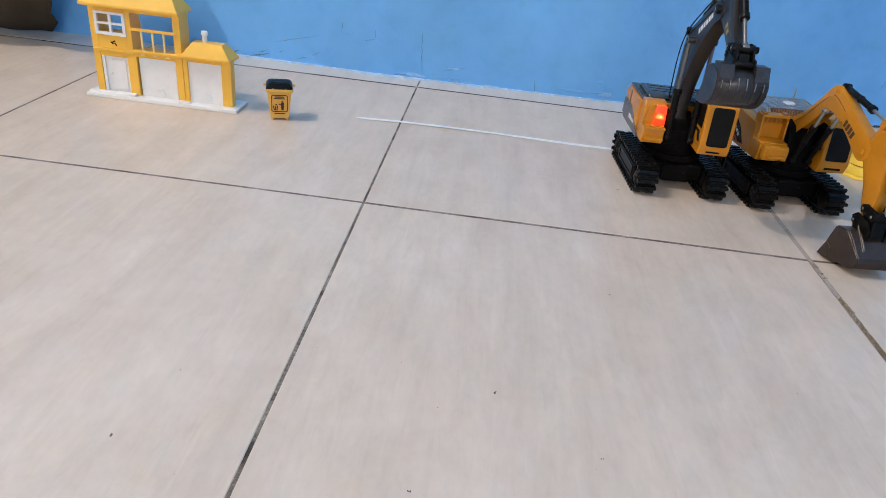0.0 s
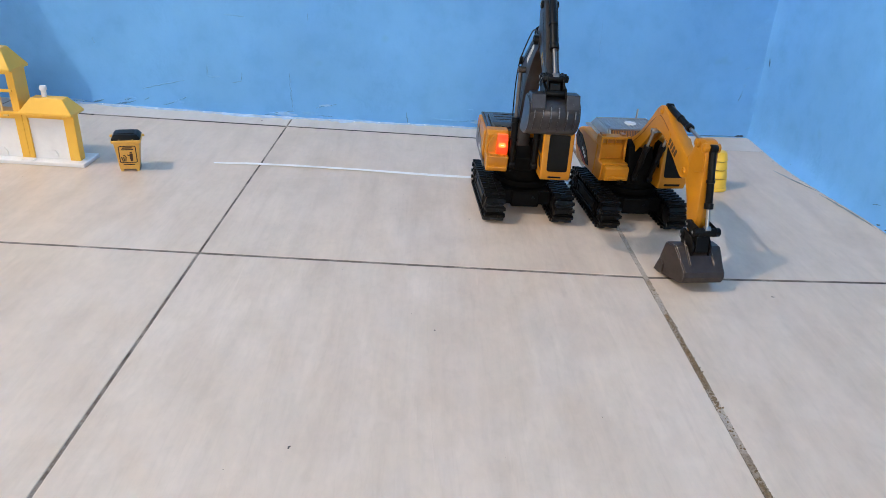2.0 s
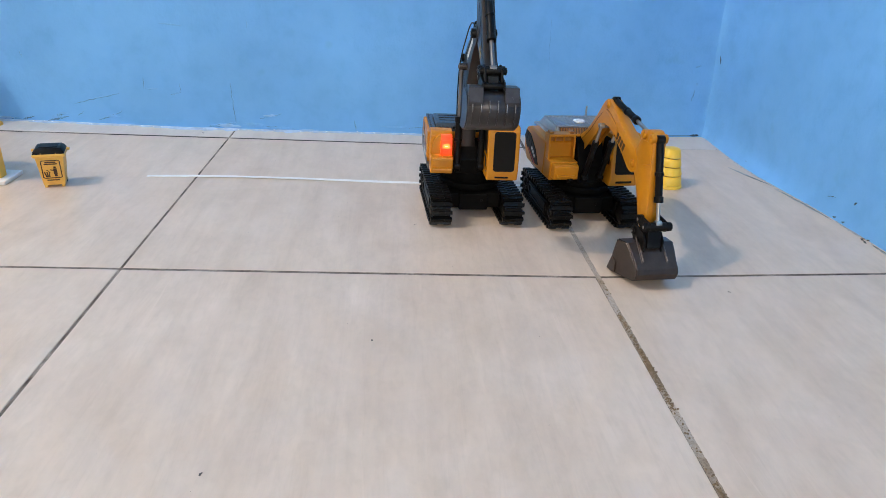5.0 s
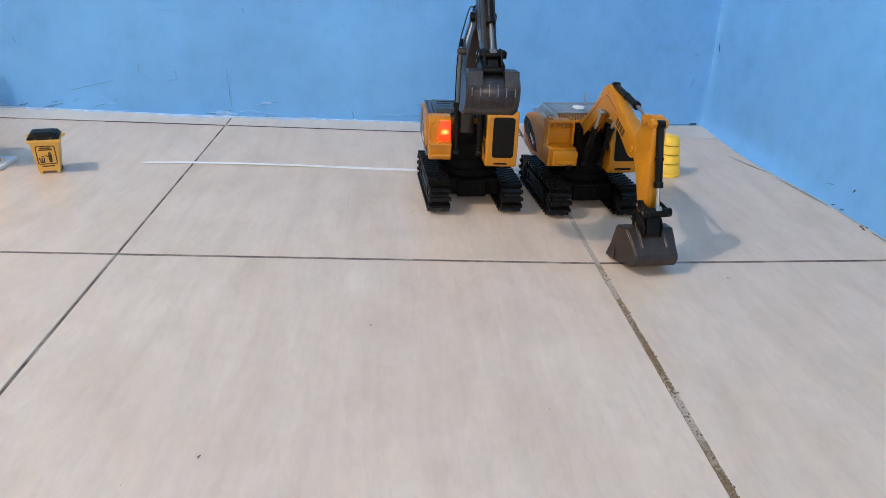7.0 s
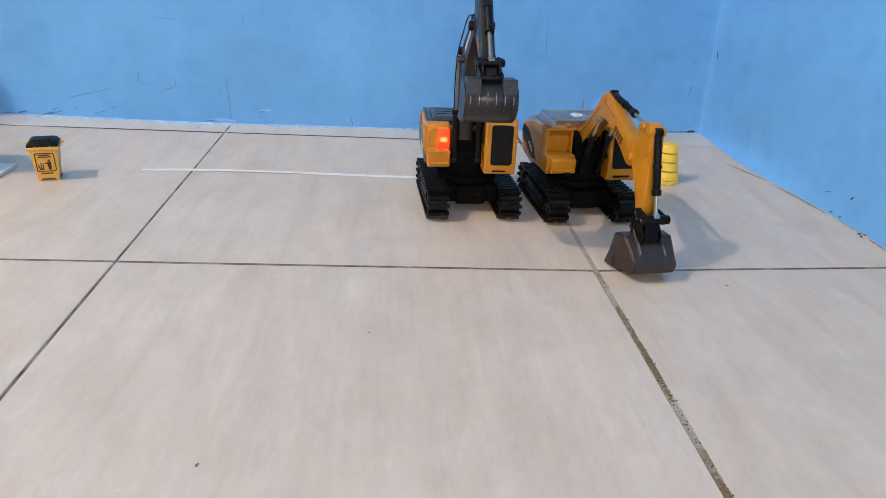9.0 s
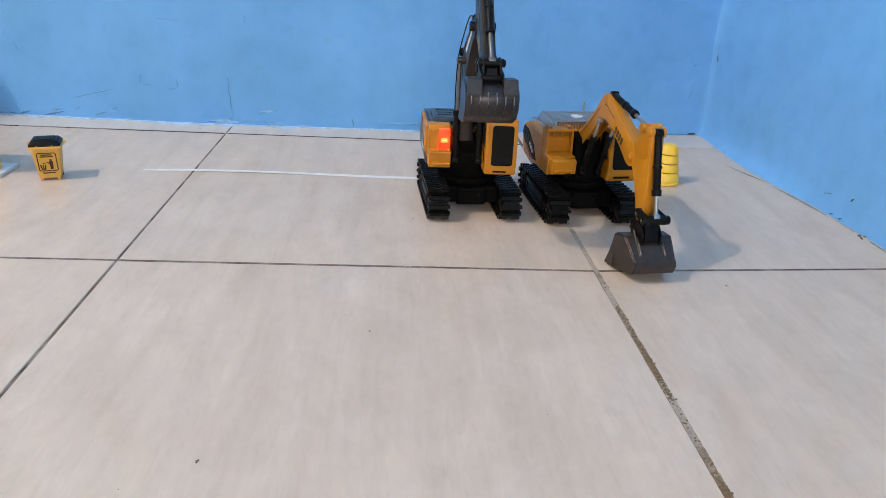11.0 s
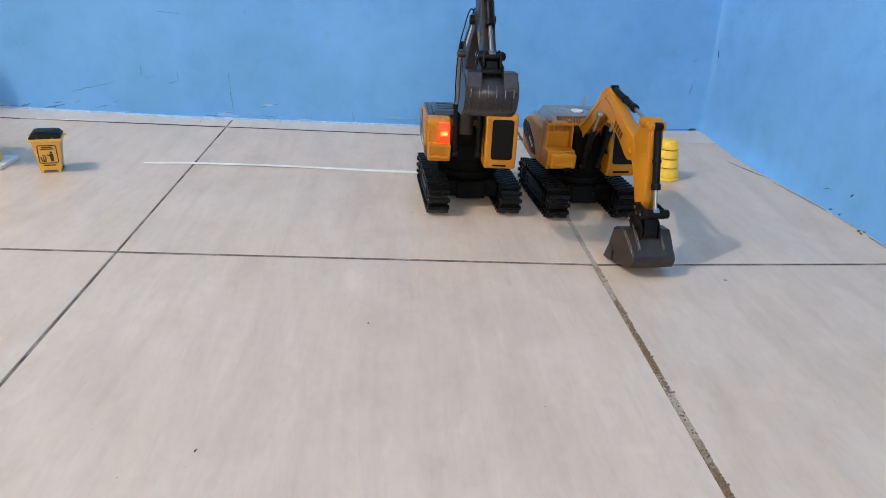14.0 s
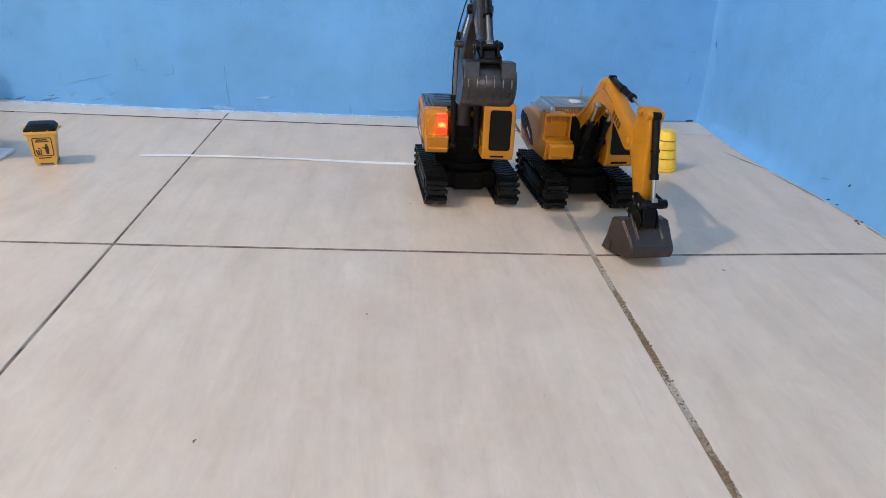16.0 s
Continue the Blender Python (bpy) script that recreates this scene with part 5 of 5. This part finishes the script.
# ---- brown cloth hanging by the back wall ----
def hanging_cloth():
    bm = bmesh.new()
    us, vs = 60, 24
    grid = []
    for i in range(us + 1):
        u = i / us
        x = -1.75 + 0.925 * u
        col = []
        for j in range(vs + 1):
            v = j / vs
            z = 0.004 + 0.62 * v + 0.004 * math.sin(u * 21) * (1 - v)
            wob = 0.030 * noise.noise(Vector((0, v * 14, 3))) if i == us else 0
            # bulge and upper widening, out of view, are added to shade the wall foot
            drape = 0.628 - min(0.80 * z, 0.20, 0.20 - (z - 0.42) * 0.9)
            y = drape + 0.010 * math.sin(u * 46 + 2 * v) + 0.016 * noise.noise(Vector((u * 6, v * 3, 9)))
            col.append(bm.verts.new((x + wob + 0.60 * min(z, 0.10) + 0.12 * max(0.0, z - 0.12) * u, y, z)))
        grid.append(col)
    faces = [bm.faces.new((grid[i][j], grid[i + 1][j], grid[i + 1][j + 1], grid[i][j + 1])) for i in range(us) for j in range(vs)]
    ext = bmesh.ops.extrude_face_region(bm, geom=faces)
    bmesh.ops.translate(bm, vec=(0, 0.004, 0), verts=[g for g in ext["geom"] if isinstance(g, bmesh.types.BMVert)])
    ob = part("hanging_cloth", bm, M_CLOTH)
    ob.data.shade_smooth()
    return tagged(ob, "dark brown cloth hanging in folds beside the blue wall", "cloth")


hanging_cloth()


# ---- white tape on the floor ----
def floor_tape():
    bm = bmesh.new()
    n = 90
    rows = []
    for k in range(n + 1):
        t = k / n
        x = -0.083 + 0.668 * t
        y = 0.3425 + 0.0035 * math.sin(max(0.0, 1 - abs(t - 0.27) / 0.30) * math.pi / 2) - 0.0045 * max(0.0, 1 - t * 9) + 0.0006 * noise.noise(Vector((t * 30, 0, 0)))
        w = (0.0044 + 0.0011 * noise.noise(Vector((t * 26, 4, 0)))) * (1 - 0.45 * max(0.0, 1 - t * 22))
        lift = 0.0004 + 0.0014 * max(0.0, 1 - abs(t - 0.28) / 0.30) + 0.0003 * noise.noise(Vector((t * 12, 8, 0)))
        rows.append([bm.verts.new(q) for q in ((x, y - w, lift), (x, y - w, lift + 0.0006), (x, y + w, 0.0010 + 0.5 * lift), (x, y + w, 0.0003))])
    for a, b in zip(rows, rows[1:]):
        for i in range(4):
            bm.faces.new((a[i], a[(i + 1) % 4], b[(i + 1) % 4], b[i]))
    bm.faces.new(rows[0])
    bm.faces.new(rows[-1])
    return tagged(part("floor_tape", bm, M_TAPE), "thin white strip of tape lying across the tiles", "tape")


floor_tape()


# ---- cracks and peeling paint ----
def crack(wall, place, normal, a, b, seed, width=0.0016, jitter=0.004, mat=None, lip=True):
    """A wandering crack on a wall face between two (along, z) points, with a lifted paint lip beside it."""
    rnd = random.Random(seed)
    n = 14
    line = []
    for k in range(n + 1):
        t = k / n
        s = math.sin(math.pi * t)
        line.append((a[0] + (b[0] - a[0]) * t + rnd.uniform(-1, 1) * jitter * s * 0.6, a[1] + (b[1] - a[1]) * t + rnd.uniform(-1, 1) * jitter * s * 0.6))
    d = Vector((b[0] - a[0], b[1] - a[1])).normalized()
    px = Vector((-d.y, d.x))
    nv = Vector(normal)
    for which in ((0, 1) if lip else (0,)):
        bm = bmesh.new()
        rows = []
        for k, (u, z) in enumerate(line):
            w = width * (0.25 + 0.75 * math.sin(math.pi * min(1, max(0.04, k / n))) * rnd.uniform(0.5, 1.2))
            lo, hi = ((-w / 2, w / 2), (w / 2, w * 1.6))[which]
            h = (0.0007, 0.0010)[which]
            row = []
            for o, lift in ((lo, 0.0), (lo, h), (hi, h * 0.6), (hi, 0.0)):
                p = Vector(place(u + px.x * o, z + px.y * o))
                row.append(bm.verts.new(p + nv * (lift - 0.0008 if lift == 0 else lift)))
            rows.append(row)
        for r0, r1 in zip(rows, rows[1:]):
            for i in range(4):
                bm.faces.new((r0[i], r0[(i + 1) % 4], r1[(i + 1) % 4], r1[i]))
        bm.faces.new(rows[0])
        bm.faces.new(rows[-1])
        part(("paint_crack", "paint_lip")[which], bm, (mat or M_GAP, M_LIP)[which], wall)


def north(u, z):
    return (u, back_y(u) + lumps(u, z, 1), z)


def east(u, z):
    return (right_x(u, z) + lumps(u, z, 2), u, z)


CRACKS_N = [((-0.007, 0.097), (-0.001, 0.012), 0.0018), ((-0.325, 0.040), (-0.232, 0.065), 0.0020), ((-0.179, 0.100), (-0.180, 0.078), 0.0020),
            ((-0.180, 0.079), (-0.160, 0.077), 0.0012), ((-0.107, 0.092), (-0.107, 0.073), 0.0012), ((-0.107, 0.073), (-0.128, 0.068), 0.0014),
            ((0.048, 0.024), (0.094, 0.036), 0.0022), ((-0.386, 0.002), (-0.342, 0.013), 0.0062), ((-0.436, 0.003), (-0.412, 0.010), 0.0050), ((-0.480, 0.003), (-0.440, 0.004), 0.0034), ((-0.372, 0.012), (-0.350, 0.017), 0.0034),
            ((0.244, 0.026), (0.248, 0.002), 0.0022), ((-0.056, 0.006), (0.000, 0.014), 0.0028), ((0.040, 0.010), (0.120, 0.004), 0.0018),
            ((-0.135, 0.207), (-0.092, 0.204), 0.0014), ((0.034, 0.220), (0.034, 0.205), 0.0010),
            ((-0.250, 0.018), (-0.230, 0.030), 0.0020), ((-0.416, 0.142), (-0.412, 0.128), 0.0010), ((0.994, 0.108), (0.990, 0.083), 0.0014),
            ((0.985, 0.156), (0.998, 0.160), 0.0016), ((1.024, 0.285), (1.029, 0.225), 0.0016), ((1.031, 0.185), (1.034, 0.152), 0.0026),
            ((0.36, 0.012), (0.40, 0.018), 0.0014), ((-0.282, 0.008), (-0.243, 0.023), 0.0026), ((-0.322, 0.016), (-0.310, 0.024), 0.0016), ((-0.063, 0.003), (-0.016, 0.009), 0.0030)]
for k, (a, b, w) in enumerate(CRACKS_N):
    crack(wall_north, north, (0, -1, 0), a, b, 100 + k, w * 0.58, 0.0026)
CRACKS_E = [((0.185, 0.044), (0.190, 0.038), 0.0040), ((0.468, 0.013), (0.473, 0.017), 0.0030), ((0.500, 0.006), (0.506, 0.009), 0.0030), ((0.236, 0.0335), (0.256, 0.0285), 0.0009),
            ((0.218, 0.006), (0.226, 0.003), 0.0030), ((0.196, 0.006), (0.204, 0.003), 0.0030), ((0.070, 0.008), (0.078, 0.004), 0.0040)]
for k, (a, b, w) in enumerate(CRACKS_E):
    crack(wall_east, east, (-1, 0, 0), a, b, 150 + k, w * 0.7, 0.002, M_GRIT_DARK, lip=False)
# crack shade again, only slightly darker than the wall's blue
M_FAINT = surface("faint_crack", (0.135, 0.375, 0.72), 0.8, vary=0.2)
crack(wall_north, north, (0, -1, 0), (0.646, 0.245), (0.652, 0.140), 116, 0.0008, 0.004, M_FAINT, False)
crack(wall_east, east, (-1, 0, 0), (0.697, 0.184), (0.692, 0.168), 160, 0.0030, 0.002, M_GRIT_DARK, False)
# dark gap under the back wall near the corner
crack(wall_north, north, (0, -1, 0), (0.80, 0.003), (1.02, 0.003), 230, 0.0026, 0.001, None, False)
crack(wall_north, north, (0, -1, 0), (1.005, 0.003), (1.026, 0.004), 231, 0.0060, 0.001, M_GRIT_DARK, False)


def peeled(wall, place, normal, u, z, w, h, seed, mat):
    """A scuffed patch where the paint has blistered: a thin ragged blister on the wall's face."""
    rnd = random.Random(seed)
    nv = Vector(normal)
    bm = bmesh.new()
    rings = []
    ragged = [rnd.uniform(0.45, 1.0) for _ in range(18)]
    for f, lift in ((1.0, -0.0004), (0.93, 0.0005), (0.55, 0.0011)):
        ring = []
        for k, q in enumerate(ragged):
            a = 2 * math.pi * k / 18
            ring.append(bm.verts.new(Vector(place(u + w / 2 * q * f * math.cos(a), max(0.0006, z + h / 2 * q * f * math.sin(a)))) + nv * (lift + rnd.uniform(0, 0.0004))))
        rings.append(ring)
    for a, b in zip(rings, rings[1:]):
        for k in range(18):
            bm.faces.new((a[k], a[(k + 1) % 18], b[(k + 1) % 18], b[k]))
    bm.faces.new(rings[-1])
    part("peeled_paint", bm, mat, wall)


SCUFFS_N = [(-0.020, 0.007, 0.075, 0.011), (0.035, 0.011, 0.050, 0.012), (0.085, 0.005, 0.080, 0.008), (0.070, 0.031, 0.034, 0.006), (-0.365, 0.011, 0.040, 0.008),
            (-0.350, 0.019, 0.026, 0.005), (-0.470, 0.005, 0.050, 0.007), (-0.160, 0.079, 0.022, 0.004), (0.330, 0.014, 0.070, 0.006), (0.405, 0.013, 0.040, 0.012),
            (0.385, 0.040, 0.022, 0.003), (-0.250, 0.018, 0.034, 0.009), (0.150, 0.003, 0.050, 0.004), (-0.230, 0.003, 0.090, 0.004), (0.996, 0.119, 0.010, 0.012)]
for k, (u, z, w, h) in enumerate(SCUFFS_N):
    peeled(wall_north, north, (0, -1, 0), u, z, w, h, 300 + k, M_LIP if k % 3 else M_FLAKE_BLUE)


def foot_grime(y0, y1, off0, off1, width, mat, seed, lift):
    """A smear of dirt on the tiles along the foot of the east wall, ragged and tapered at both ends."""
    bm = bmesh.new()
    rows = []
    n = 44
    for k in range(n + 1):
        t = k / n
        y = y0 + (y1 - y0) * t
        w = width * math.sin(math.pi * min(1.0, max(0.02, t))) ** 0.7 * (0.75 + 0.5 * noise.noise(Vector((y * 60, seed, 0))))
        c = right_x(y) - (off0 + (off1 - off0) * t) + 0.0015 * noise.noise(Vector((y * 40, seed, 3)))
        a, b = c - w / 2 + 0.0012 * noise.noise(Vector((y * 160, seed, 5))), c + w / 2 + 0.0012 * noise.noise(Vector((y * 160, seed, 7)))
        rows.append([bm.verts.new(q) for q in ((a, y, 0.0002), (a, y, lift), (b, y, lift * 1.4), (b, y, 0.0002))])
    for p, q in zip(rows, rows[1:]):
        for i in range(4):
            bm.faces.new((p[i], p[(i + 1) % 4], q[(i + 1) % 4], q[i]))
    bm.faces.new(rows[0])
    bm.faces.new(rows[-1])
    part("grime", bm, mat, wall_east)


foot_grime(0.485, 0.385, 0.034, 0.008, 0.0085, M_GRIME_PALE, 1, 0.0005)
foot_grime(0.440, 0.390, 0.024, 0.009, 0.0035, M_GRIME, 2, 0.0008)
foot_grime(0.365, 0.215, 0.012, 0.006, 0.0085, M_GRIME_PALE, 3, 0.0005)
foot_grime(0.345, 0.225, 0.011, 0.006, 0.0040, M_GRIME, 4, 0.0008)
foot_grime(0.205, 0.140, 0.004, 0.003, 0.0050, M_GRIME_PALE, 5, 0.0006)
foot_grime(0.120, 0.030, 0.005, 0.010, 0.0070, M_GRIME_PALE, 6, 0.0006)
foot_grime(0.118, 0.085, 0.006, 0.006, 0.0030, M_GRIME, 7, 0.0008)


def lime_smear(x0, x1, reach, seed):
    """Whitewash and blue paint spilt on the tiles along the foot of the back wall, ragged in front."""
    bm = bmesh.new()
    rows = []
    n = int((x1 - x0) / 0.0045)
    for k in range(n + 1):
        x = x0 + (x1 - x0) * k / n
        end = min(1.0, 8.0 * min(k, n - k) / n)
        d = reach * end * max(0.12, 0.75 + 0.9 * noise.noise(Vector((x * 22, seed, 0))) + 0.5 * noise.noise(Vector((x * 90, seed, 2))))
        y = back_y(x) + 0.004
        h = 0.0011 + 0.0004 * noise.noise(Vector((x * 50, seed, 4)))
        rows.append([bm.verts.new(q) for q in ((x, y - 0.004 - d, 0.0001), (x, y - 0.004 - d * 0.8, h * 0.5), (x, y - 0.004 - d * 0.3, h), (x, y, h * 2.2), (x, y, 0.0001))])
    for p, q in zip(rows, rows[1:]):
        for i in range(5):
            bm.faces.new((p[i], p[(i + 1) % 5], q[(i + 1) % 5], q[i]))
    bm.faces.new(rows[0])
    bm.faces.new(rows[-1])
    smooth(part("lime_smear", bm, M_LIME, wall_north))


M_LIME = surface("pale_blue_limewash", (0.42, 0.56, 0.71), 0.8, vary=0.25, scale=45.0, bump=0.0004, bump_scale=160.0)
for k, (x0, x1, reach) in enumerate(((-0.56, -0.20, 0.013), (-0.22, 0.16, 0.017), (0.12, 0.48, 0.011), (0.44, 0.86, 0.012))):
    lime_smear(x0, x1, reach, 40 + k)


def flakes():
    """Loose white plaster flakes and crumbs along the foot of the back wall."""
    rnd = random.Random(5)
    bm = bmesh.new()
    for k in range(64):
        x = rnd.uniform(-0.55, 0.75)
        if rnd.random() < 0.5:
            x = rnd.choice((-0.47, -0.36, -0.02, 0.08, 0.25)) + rnd.gauss(0, 0.03)
        y = back_y(x) - abs(rnd.gauss(0.002, 0.004)) - 0.001
        s = rnd.uniform(0.0008, 0.0030)
        m = pose(x, y, s * 0.35, rnd.uniform(-40, 40), rnd.uniform(-40, 40), rnd.uniform(0, 360)) @ Matrix.Diagonal((s, s * 0.8, s * 0.35, 1))
        bmesh.ops.create_icosphere(bm, subdivisions=1, radius=1, matrix=m)
    return tagged(part("plaster_flakes", bm, M_FLAKE), "loose white plaster flakes along the wall foot", "debris", kind="stuff")


flakes()


def corner_dust():
    """Grey-blue dust and paint crumbs gathered along the foot of the east wall and in the corner."""
    rnd = random.Random(21)
    bm = bmesh.new()
    for k in range(260):
        y = rnd.choice((rnd.uniform(-0.1, 0.69), rnd.gauss(0.45, 0.06), rnd.gauss(0.30, 0.05)))
        y = min(y, 0.69)
        s = rnd.uniform(0.0004, 0.0014)
        x = right_x(y, 0.0) - abs(rnd.gauss(0.0, 0.004)) - 0.0003
        m = pose(x, y, s * 0.2, 0, 0, rnd.uniform(0, 360)) @ Matrix.Diagonal((s * 1.4, s, s * 0.3, 1))
        bmesh.ops.create_icosphere(bm, subdivisions=1, radius=1, matrix=m)
    return tagged(part("corner_dust", bm, M_DUST), "grey blue dust and paint crumbs along the wall foot", "debris", kind="stuff")


corner_dust()


def crumbs():
    """Dark specks and a few grains lying on the tiles and in the wide joint."""
    rnd = random.Random(8)
    bm = bmesh.new()
    spots = [(0.182, -0.350, 0.0019), (0.134, -0.379, 0.0012), (0.271, -0.412, 0.0014), (0.757, -0.036, 0.0018), (0.471, -0.291, 0.0012), (0.310, -0.155, 0.0014),
             (-0.111, -0.460, 0.0022), (-0.094, -0.376, 0.0012), (0.121, -0.471, 0.0016), (0.362, 0.160, 0.0014), (1.052, 0.135, 0.0046), (1.048, 0.128, 0.0036), (1.053, 0.142, 0.0030), (-0.06, 0.61, 0.0020)]
    spots += [(rnd.uniform(-0.5, 1.0), rnd.uniform(-0.5, 0.55), rnd.uniform(0.0004, 0.0009)) for _ in range(45)]
    for x, y, s in spots:
        s *= 0.75
        for q in range(3 if s > 0.001 else 1):
            m = pose(x + rnd.gauss(0, s * 0.7), y + rnd.gauss(0, s * 0.7), s * 0.25, 0, 0, rnd.uniform(0, 360)) @ Matrix.Diagonal((s * rnd.uniform(0.5, 1), s * 0.5, s * 0.35, 1))
            bmesh.ops.create_icosphere(bm, subdivisions=1, radius=1, matrix=m)
    tagged(part("floor_specks", bm, M_CRUMB), "tiny dark specks scattered on the tiles", "debris", kind="stuff")
    bm = bmesh.new()
    for k in range(620):
        y = rnd.choice((rnd.uniform(-0.58, -0.01), rnd.uniform(-0.275, -0.09), rnd.uniform(-0.27, -0.12), rnd.gauss(-0.405, 0.022)))
        s = rnd.uniform(0.0005, 0.0016)
        m = pose(0.5965 + 0.003 * y + max(-0.0042, min(0.0042, rnd.gauss(0, 0.0017))), y, 0.0002 + s * 0.2, 0, 0, rnd.uniform(0, 360)) @ Matrix.Diagonal((s, s * 0.7, s * 0.5, 1))
        bmesh.ops.create_icosphere(bm, subdivisions=1, radius=1, matrix=m)
    tagged(part("joint_grit", bm, M_CRUMB_TAN), "brown grit caught in the wide tile joint", "debris", kind="stuff")


crumbs()

# ---- crumbling cement in the wide joint ----
def joint_filler():
    rnd = random.Random(11)
    bm = bmesh.new()
    rows = []
    n = 380
    for k in range(n + 1):
        y = -0.62 + 1.19 * k / n
        x = 0.5965 + 0.003 * y
        lift = 0.0003 * noise.noise(Vector((0, y * 60, 2))) + 0.0002 * rnd.uniform(-1, 1)
        row = []
        for a in (-1, -0.4, 0.3, 1):
            row.append(bm.verts.new((x + a * (0.0036 if y < 0 else 0.0033) + 0.0005 * rnd.uniform(-1, 1), y, 0.0001 + (lift if abs(a) < 1 else 0.3 * lift) + 0.00015 * rnd.uniform(-1, 1))))
        rows.append(row)
    for a, b in zip(rows, rows[1:]):
        for i in range(3):
            bm.faces.new((a[i], a[i + 1], b[i + 1], b[i]))
    ob = part("joint_filler", bm, M_FILLER)
    return tagged(ob, "crumbling beige cement with brown dirt in a tile joint", "grout", kind="structure")


joint_filler()


def joint_dirt(x0, x1, y, seed):
    """Dark dirt packed in the joint along the back of the floor."""
    bm = bmesh.new()
    rows = []
    n = int((x1 - x0) / 0.006) + 2
    for k in range(n + 1):
        x = x0 + (x1 - x0) * k / n
        w = 0.0034 * min(1.0, 0.3 + 6.0 * min(k, n - k) / n) * (1 + 0.5 * noise.noise(Vector((x * 70, seed, 0))))
        c = y + 0.0006 * noise.noise(Vector((x * 35, seed, 3)))
        rows.append([bm.verts.new(q) for q in ((x, c - w, -0.0008), (x, c - w * 0.6, 0.0003), (x, c + w * 0.6, 0.0003), (x, c + w, -0.0008))])
    for a, b in zip(rows, rows[1:]):
        for i in range(4):
            bm.faces.new((a[i], a[(i + 1) % 4], b[(i + 1) % 4], b[i]))
    bm.faces.new(rows[0])
    bm.faces.new(rows[-1])
    return bm


# ---- floor: grout bed and tiles ----
floor = tagged(part("floor", box(-3.9, 1.2, -4.3, 0.80, -0.06, -0.0005, bevel=0), M_GROUT), "floor of large beige tiles with dirty narrow joints", "floor", kind="structure")
XS = [-3.9, -3.6, -3.0, -2.4, -1.8, -1.2, -0.6, 0.0, 0.6, 1.09]
YS = [-4.3, -4.2, -3.6, -3.0, -2.4, -1.8, -1.2, -0.6, 0.0, 0.583, 0.745]
tile_rnd = random.Random(3)


def laid(x, y):
    """The tiles lie a little out of square, those by the east wall most."""
    return Vector((x - 0.0045 + 0.0017 * x + 0.003 * max(y, -0.7), y + 0.062 * max(0.0, x - 0.6)))


def floor_tile(corners, z):
    """One tile from its four corners: bevelled rim, flat top."""
    c = sum(corners, Vector((0, 0))) / 4
    bm = bmesh.new()
    rings = []
    for inset, h in ((0.0, -0.008), (0.0, -0.0007), (0.0004, -0.0002), (0.0010, 0.0)):
        ring = []
        for q in corners:
            d = q - c
            ring.append(bm.verts.new((d.x - math.copysign(inset, d.x), d.y - math.copysign(inset, d.y), h)))
        rings.append(ring)
    for lo, hi in zip(rings, rings[1:]):
        for k in range(4):
            bm.faces.new((lo[k], lo[(k + 1) % 4], hi[(k + 1) % 4], hi[k]))
    bm.faces.new(rings[0])
    bm.faces.new(rings[-1])
    return bm, (c.x, c.y, z)


for i in range(len(XS) - 1):
    for j in range(len(YS) - 1):
        x0, x1, y0, y1 = XS[i], XS[i + 1], YS[j], YS[j + 1]
        wide = 0.0033 if y0 < 0 else 0.0030
        gl, gr, gy = wide if x0 == 0.6 else 0.0015, wide if x1 == 0.6 else 0.0015, 0.0025
        gy2 = 0.0052 if y1 == 0.583 else gy
        if x0 == 0.6 and 0.583 in (y0, y1):
            gy, gy2 = (gy, 0.0004) if y1 == 0.583 else (0.0004, gy)
        bm, at = floor_tile([laid(x0 + gl, y0 + gy), laid(x1 - gr, y0 + gy), laid(x1 - gr, y1 - gy2), laid(x0 + gl, y1 - gy2)], tile_rnd.uniform(-0.0002, 0.0002))
        part("tile", bm, M_STRIP if y0 > 0.5 else M_TILE, floor).location = at
for k, (x0, x1) in enumerate(((0.004, 0.590), (-0.235, -0.130), (-0.125, -0.006), (-0.43, -0.40))):
    part("joint_dirt", joint_dirt(x0, x1, 0.5802, 60 + k), M_JOINT_DIRT, floor)
